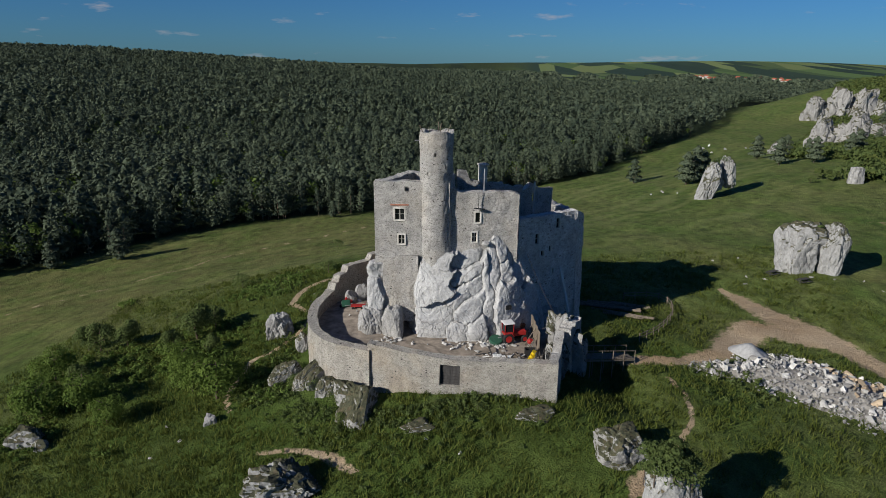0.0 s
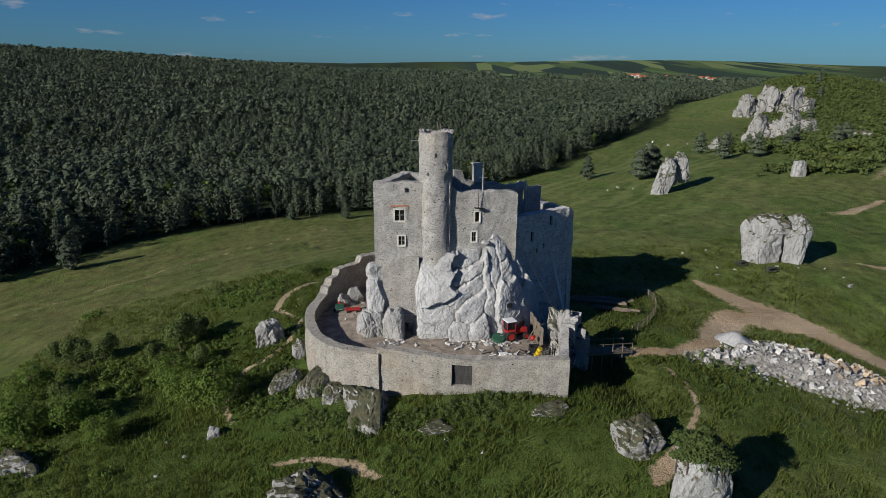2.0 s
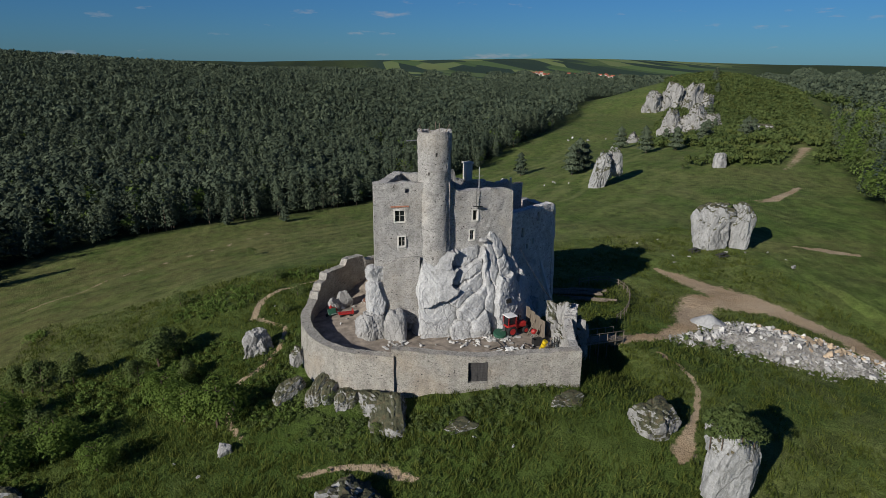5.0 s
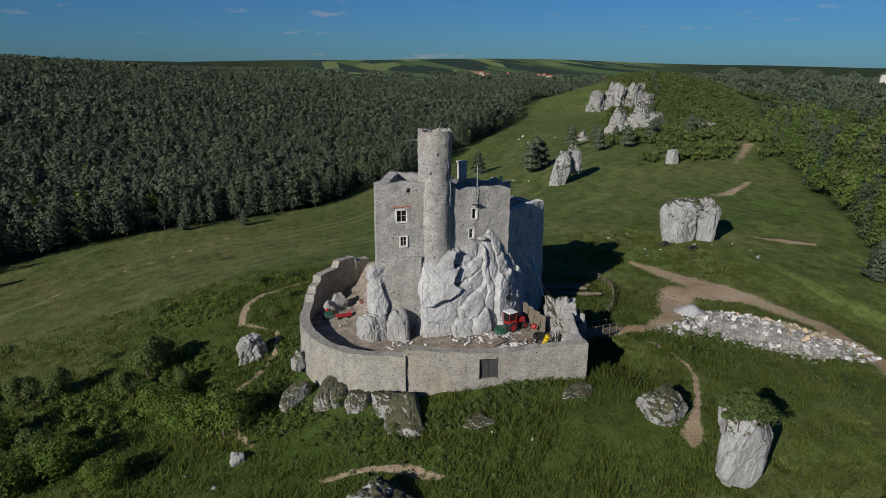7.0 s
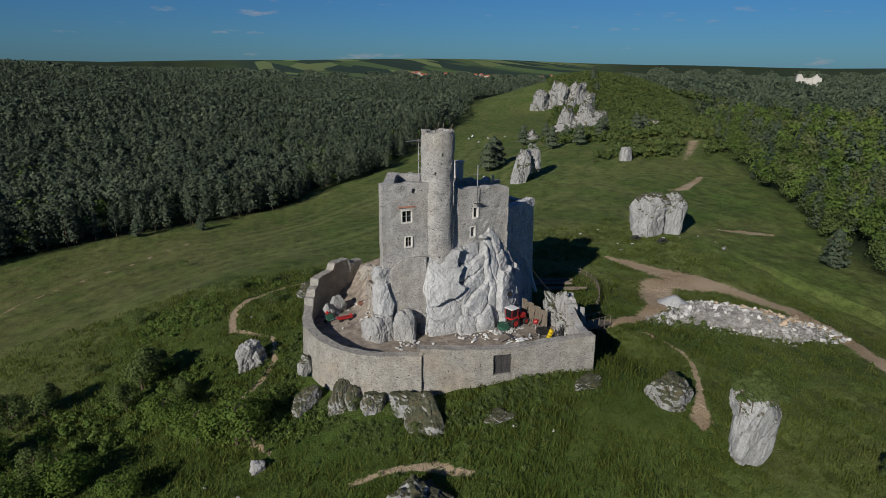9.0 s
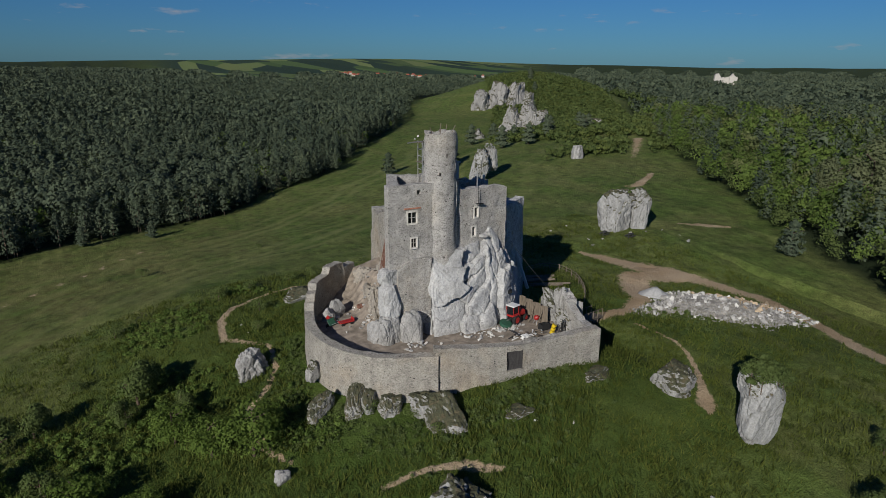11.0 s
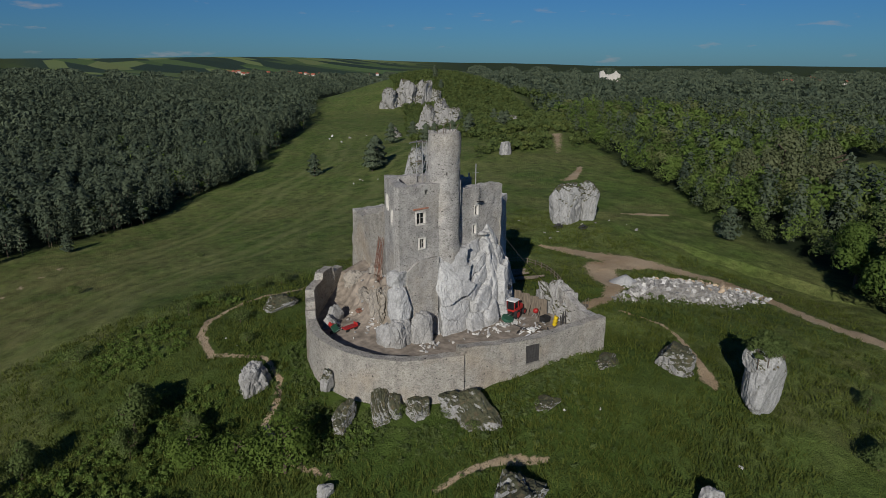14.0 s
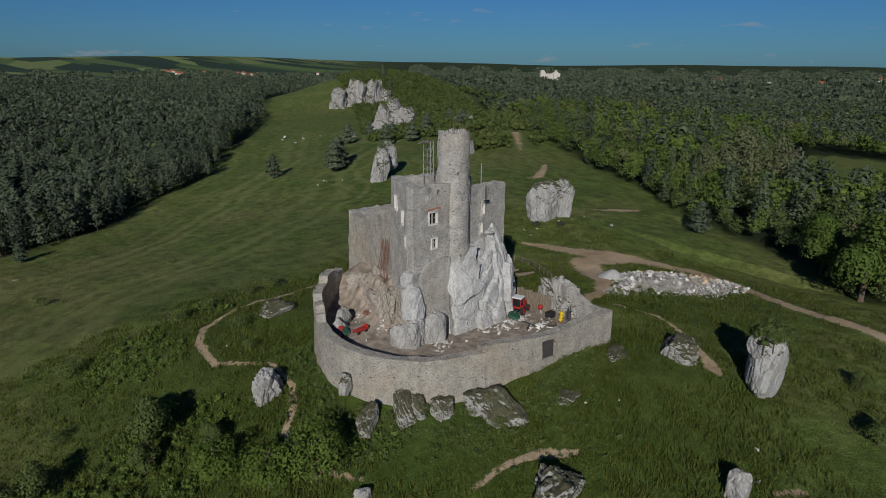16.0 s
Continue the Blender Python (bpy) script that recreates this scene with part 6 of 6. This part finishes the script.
for a, b in ((-4.0, 73.3), (-3.9, 74.6), (-3.1, 73.7), (-3.0, 74.9)):
    part("standard", rod(bmesh.new(), (a, b, 14.0), (a, b, 22.6), 0.05, 6), M_STEEL, scaffold)
for z in (18.4, 19.2, 20.0, 20.8, 21.6, 22.4):
    for a, b in (((-4.0, 73.3), (-3.1, 73.7)), ((-3.9, 74.6), (-3.0, 74.9)), ((-4.0, 73.3), (-3.9, 74.6)), ((-3.1, 73.7), (-3.0, 74.9))):
        part("ledger", rod(bmesh.new(), (*a, z), (*b, z), 0.035, 5), M_STEEL, scaffold)
part("deck", boxes((pose(-3.8, 74.1, 22.5, 0, 0, 15), 1.6, 1.2, 0.06)), M_WOOD, scaffold)
part("deck", boxes((pose(-3.6, 74.1, 20.1, 0, 0, 15), 1.1, 1.1, 0.06)), M_WOOD, scaffold)
part("boom", rod(bmesh.new(), (-6.0, 73.2, 22.55), (-3.6, 74.0, 22.55), 0.06, 6), M_STEEL, scaffold)
for k in range(4):
    part("brace", rod(bmesh.new(), (-4.0, 73.3, 16 + 1.6 * k), (-3.1, 73.7, 17.6 + 1.6 * k), 0.03, 5), M_STEEL, scaffold)
mast = empty("antenna_mast", "thin grey steel antenna mast on the wall", "mast", at=(4.2, 73.1, 16.4))
part("pole", rod(bmesh.new(), (0, 0, -0.5), (0, 0, 3.3), 0.07, 8), M_STEEL, mast)
part("arm", rod(bmesh.new(), (-0.5, 0, 2.2), (0.5, 0, 2.2), 0.03, 6), M_STEEL, mast)
bracket = empty("hoist_bracket", "dark steel hoist bracket hanging on the wall", "hoist", at=(3.55, 71.9, 15.3))
part("rod", rod(bmesh.new(), (0, -0.2, 0), (0, -0.15, 2.1), 0.035, 6), M_TYRE, bracket)
part("beam", boxes((pose(0.1, -0.3, 0, 0, 8, 20), 1.3, 0.35, 0.1), bevel=0.02), M_TYRE, bracket)
poles = empty("roof_poles", "thin weathered poles sticking out of the tower top", "poles", at=(TC.x, TC.y, 23.2))
for a, b, c, d, e in ((-1.2, -0.6, -1.9, -0.9, 1.5), (0.3, -0.5, 0.5, -0.5, 1.7), (0.9, -0.4, 1.6, -0.6, 1.6), (0.1, 0.3, 0.2, 0.3, 1.8), (-0.5, -1.0, -0.9, -1.3, 1.3)):
    part("pole", rod(bmesh.new(), (a, b, 0), (c, d, e), 0.045, 6), M_WOOD, poles)
pipe = empty("mast_pipe", "grey steel pipe rising from the east ruin", "pipe", at=(11.3, 82.2, 13.0))
part("pipe", rod(bmesh.new(), (0, 0, -0.5), (0, 0, 3.6), 0.14, 10), M_STEEL, pipe)
# raking timber shore on the east wall and the cable from crag to bastion
shore = empty("timber_shore", "pale raking timber shore against the east wall", "shore")
part("strut", boxes((look((15.2, 77.8, 3.4), (16.4, 76.0, -2.2)), 0.35, 0.35, 6.0)), M_FRAME, shore)
cable = empty("cable", "dark cable slung from the crag to the bastion", "cable")
bm = bmesh.new()
A, B = Vector((9.6, 73.0, 9.5)), Vector((12.6, 67.5, 3.6))
pts = [A.lerp(B, t / 14) - Vector((0, 0, 1.6 * (t / 14) * (1 - t / 14))) for t in range(15)]
for a, b in zip(pts, pts[1:]):
    rod(bm, a, b, 0.035, 5)
part("strand", bm, M_TYRE, cable)

# wooden footbridge over the moat and rail fence along the path
bridge = empty("footbridge", "narrow wooden footbridge with rails over the dry moat", "bridge")
BA, BB = Vector((14.6, 65.8, -0.35)), Vector((21.8, 68.9, -1.65))
run_v = (BB - BA)
yaw = math.degrees(math.atan2(run_v.y, run_v.x))
tilt = -math.degrees(math.atan2(run_v.z, math.hypot(run_v.x, run_v.y)))
for k in range(24):
    p = BA.lerp(BB, (k + 0.5) / 24)
    part("board", boxes((Matrix.Translation(p) @ pose(0, 0, 0, 0, tilt, yaw), 0.28, 1.7, 0.06), bevel=0.01), M_WOOD, bridge)
side = Vector((-run_v.y, run_v.x, 0)).normalized() * 0.82
for sgn in (-1, 1):
    part("beam", rod(bmesh.new(), BA + side * sgn - Vector((0, 0, 0.2)), BB + side * sgn - Vector((0, 0, 0.2)), 0.11, 8), M_WOOD, bridge)
    part("rail", rod(bmesh.new(), BA + side * sgn + Vector((0, 0, 1.0)), BB + side * sgn + Vector((0, 0, 1.0)), 0.05, 6), M_WOOD, bridge)
    for k in range(6):
        p = BA.lerp(BB, k / 5) + side * sgn
        part("post", rod(bmesh.new(), (p.x, p.y, min(land1(p.x, p.y), p.z) - 0.3), (p.x, p.y, p.z + 1.05), 0.06, 6), M_WOOD, bridge)
rails = empty("rail_fence", "weathered wooden rail fence along the path", "fence")
RL, RR = curve_line([(27.2, 92.0), (31.6, 92.8), (33.4, 90.4), (32.7, 86.0), (30.7, 82.0), (27.6, 77.6), (24.4, 74.2)], 4)
prev = None
for k, s_ in enumerate(np.arange(0, RR[-1], 1.9)):
    x, y = float(np.interp(s_, RR, RL[:, 0])), float(np.interp(s_, RR, RL[:, 1]))
    z = land1(x, y)
    part("post", rod(bmesh.new(), (x, y, z - 0.3), (x, y, z + 1.15), 0.07, 6), M_WOOD, rails)
    if prev:
        for h in (0.55, 1.0):
            part("rail", rod(bmesh.new(), (prev[0], prev[1], prev[2] + h), (x, y, z + h + 0.05 * math.sin(k)), 0.055, 6), M_WOOD, rails)
    prev = (x, y, z)
for x, y, a in ((54.4, 101.3, 30), (57.2, 97.0, 20)):
    tb = empty("picnic_table", "dark timber picnic table near the great boulder", "picnic table", "picnic tables", at=lz(x, y, 0.1))
    part("tabletop", boxes((pose(0, 0, 0.75, 0, 0, a), 1.8, 0.8, 0.07)), M_DARKWOOD, tb)
    for d in (-0.7, 0.7):
        part("bench", boxes((pose(0, 0, 0, 0, 0, a) @ pose(0, d, 0.45), 1.8, 0.3, 0.06)), M_DARKWOOD, tb)
        part("leg", boxes((pose(0, 0, 0, 0, 0, a) @ pose(d, 0, 0.35), 0.1, 1.3, 0.08), (pose(0, 0, 0, 0, 0, a) @ pose(d, 0, 0.35), 0.1, 0.12, 0.75)), M_DARKWOOD, tb)
logs = empty("timber_stack", "stacked pale timber and stone behind the castle", "timber stack")
for k in range(16):
    x, y = 24 + rnd.uniform(-3.5, 3.5), 86 + rnd.uniform(-3, 3)
    z = land1(x, y) + 0.25
    part("log", rod(bmesh.new(), (x - 2.6, y + 1.0, z), (x + 2.6, y - 1.0, z + rnd.uniform(-0.1, 0.3)), rnd.uniform(0.12, 0.24), 7), M_WOOD, logs)

# ---------------------------------------------------------------- far things
far_castle = empty("far_castle", "pale restored castle with towers on a wooded hill", "castle", at=(1240, 958, land1(1240, 958) + 4))
pl_far, len_far, _d, _o = straight((-20, 15), (18, -15))
masonry("curtain", lambda a, z, inward: pl_far(a, z, inward), steps(0, len_far, 1.6), steps(0, 36, 2.5), [(20, 23.2, 12.5, 17.5), (31, 34.2, 15, 20)], M_PLASTER, far_castle, "jagged pale castle wall", thick=9,
        top=lambda a: 15 + 9 * math.exp(-((a - 6) / 5) ** 4) + 7 * math.exp(-((a - 38) / 6) ** 2) + 4 * noise.noise((a * 0.3, 0, 0)), zc=20 - 8, rough_amp=0.3)
part("gatehouse", boxes((pose(6, -9, 7, 0, 0, 39), 16, 9, 16), bevel=0.4), M_PLASTER, far_castle)
rnd = random.Random(12)
first = None
for k in range(34):
    if k < 24:
        az, d = radians(rnd.uniform(20, 33)), rnd.uniform(2150, 2500)
    else:
        az, d = radians(rnd.uniform(66, 78)), rnd.uniform(1700, 2300)
    x, y = d * math.sin(az), d * math.cos(az)
    m = pose(x, y, land1(x, y), 0, 0, rnd.uniform(0, 180))
    if first is None:
        first = empty("house", "small white village house with a red roof far off", "house", "village houses")
        part("walls", boxes((pose(0, 0, 3.5), 14, 9, 7)), M_PLASTER, first)
        bm = bmesh.new()
        v = [bm.verts.new(c) for c in ((-7.5, -5.2, 6.8), (7.5, -5.2, 6.8), (7.5, 5.2, 6.8), (-7.5, 5.2, 6.8), (-7.5, 0, 11.5), (7.5, 0, 11.5))]
        for f in ((0, 1, 5, 4), (2, 3, 4, 5), (0, 4, 3), (1, 2, 5), (3, 2, 1, 0)):
            bm.faces.new([v[i] for i in f])
        part("roof", bm, M_ROOF_RED, first)
        first.matrix_basis = m
    else:
        copy_thing(first, m)

# shrubs rooted on the rocks
rnd = random.Random(31)
SPUR_TOP = [(16.7 + r * math.cos(a), 40.9 + r * math.sin(a), 4.0 - 0.42 * r * r, rnd.uniform(0.4, 0.8)) for a, r in [(k * 2.4, 0.43 * math.sqrt(k)) for k in range(20)]]
for x, y, z, k in SPUR_TOP + [(77.5, 179.0, 4.8, 1.3), (74.4, 177.8, 5.2, 0.9), (59.5, 103.5, 5.8, 0.5), (61.5, 102.5, 5.9, 0.45)]:
    bush = empty("bush", "small dark shrub growing on top of a rock", "bush", "shrubs on rocks", at=(x, y, z - 0.9))
    V, F = leaf_template(500 + int(x * 7), 420, 2.2 * k, 3.0 * k, 0.16, 0.05, 8)
    V[:, 2] += 0.5
    link_mesh("crown", V, F, M_SHRUB, bush, False, {"tone": np.full(len(V), 0.4)})
    part("stem", rod(bmesh.new(), (0, 0, -0.6), (0, 0, 0.5 + k), 0.05, 6), M_BARK, bush)
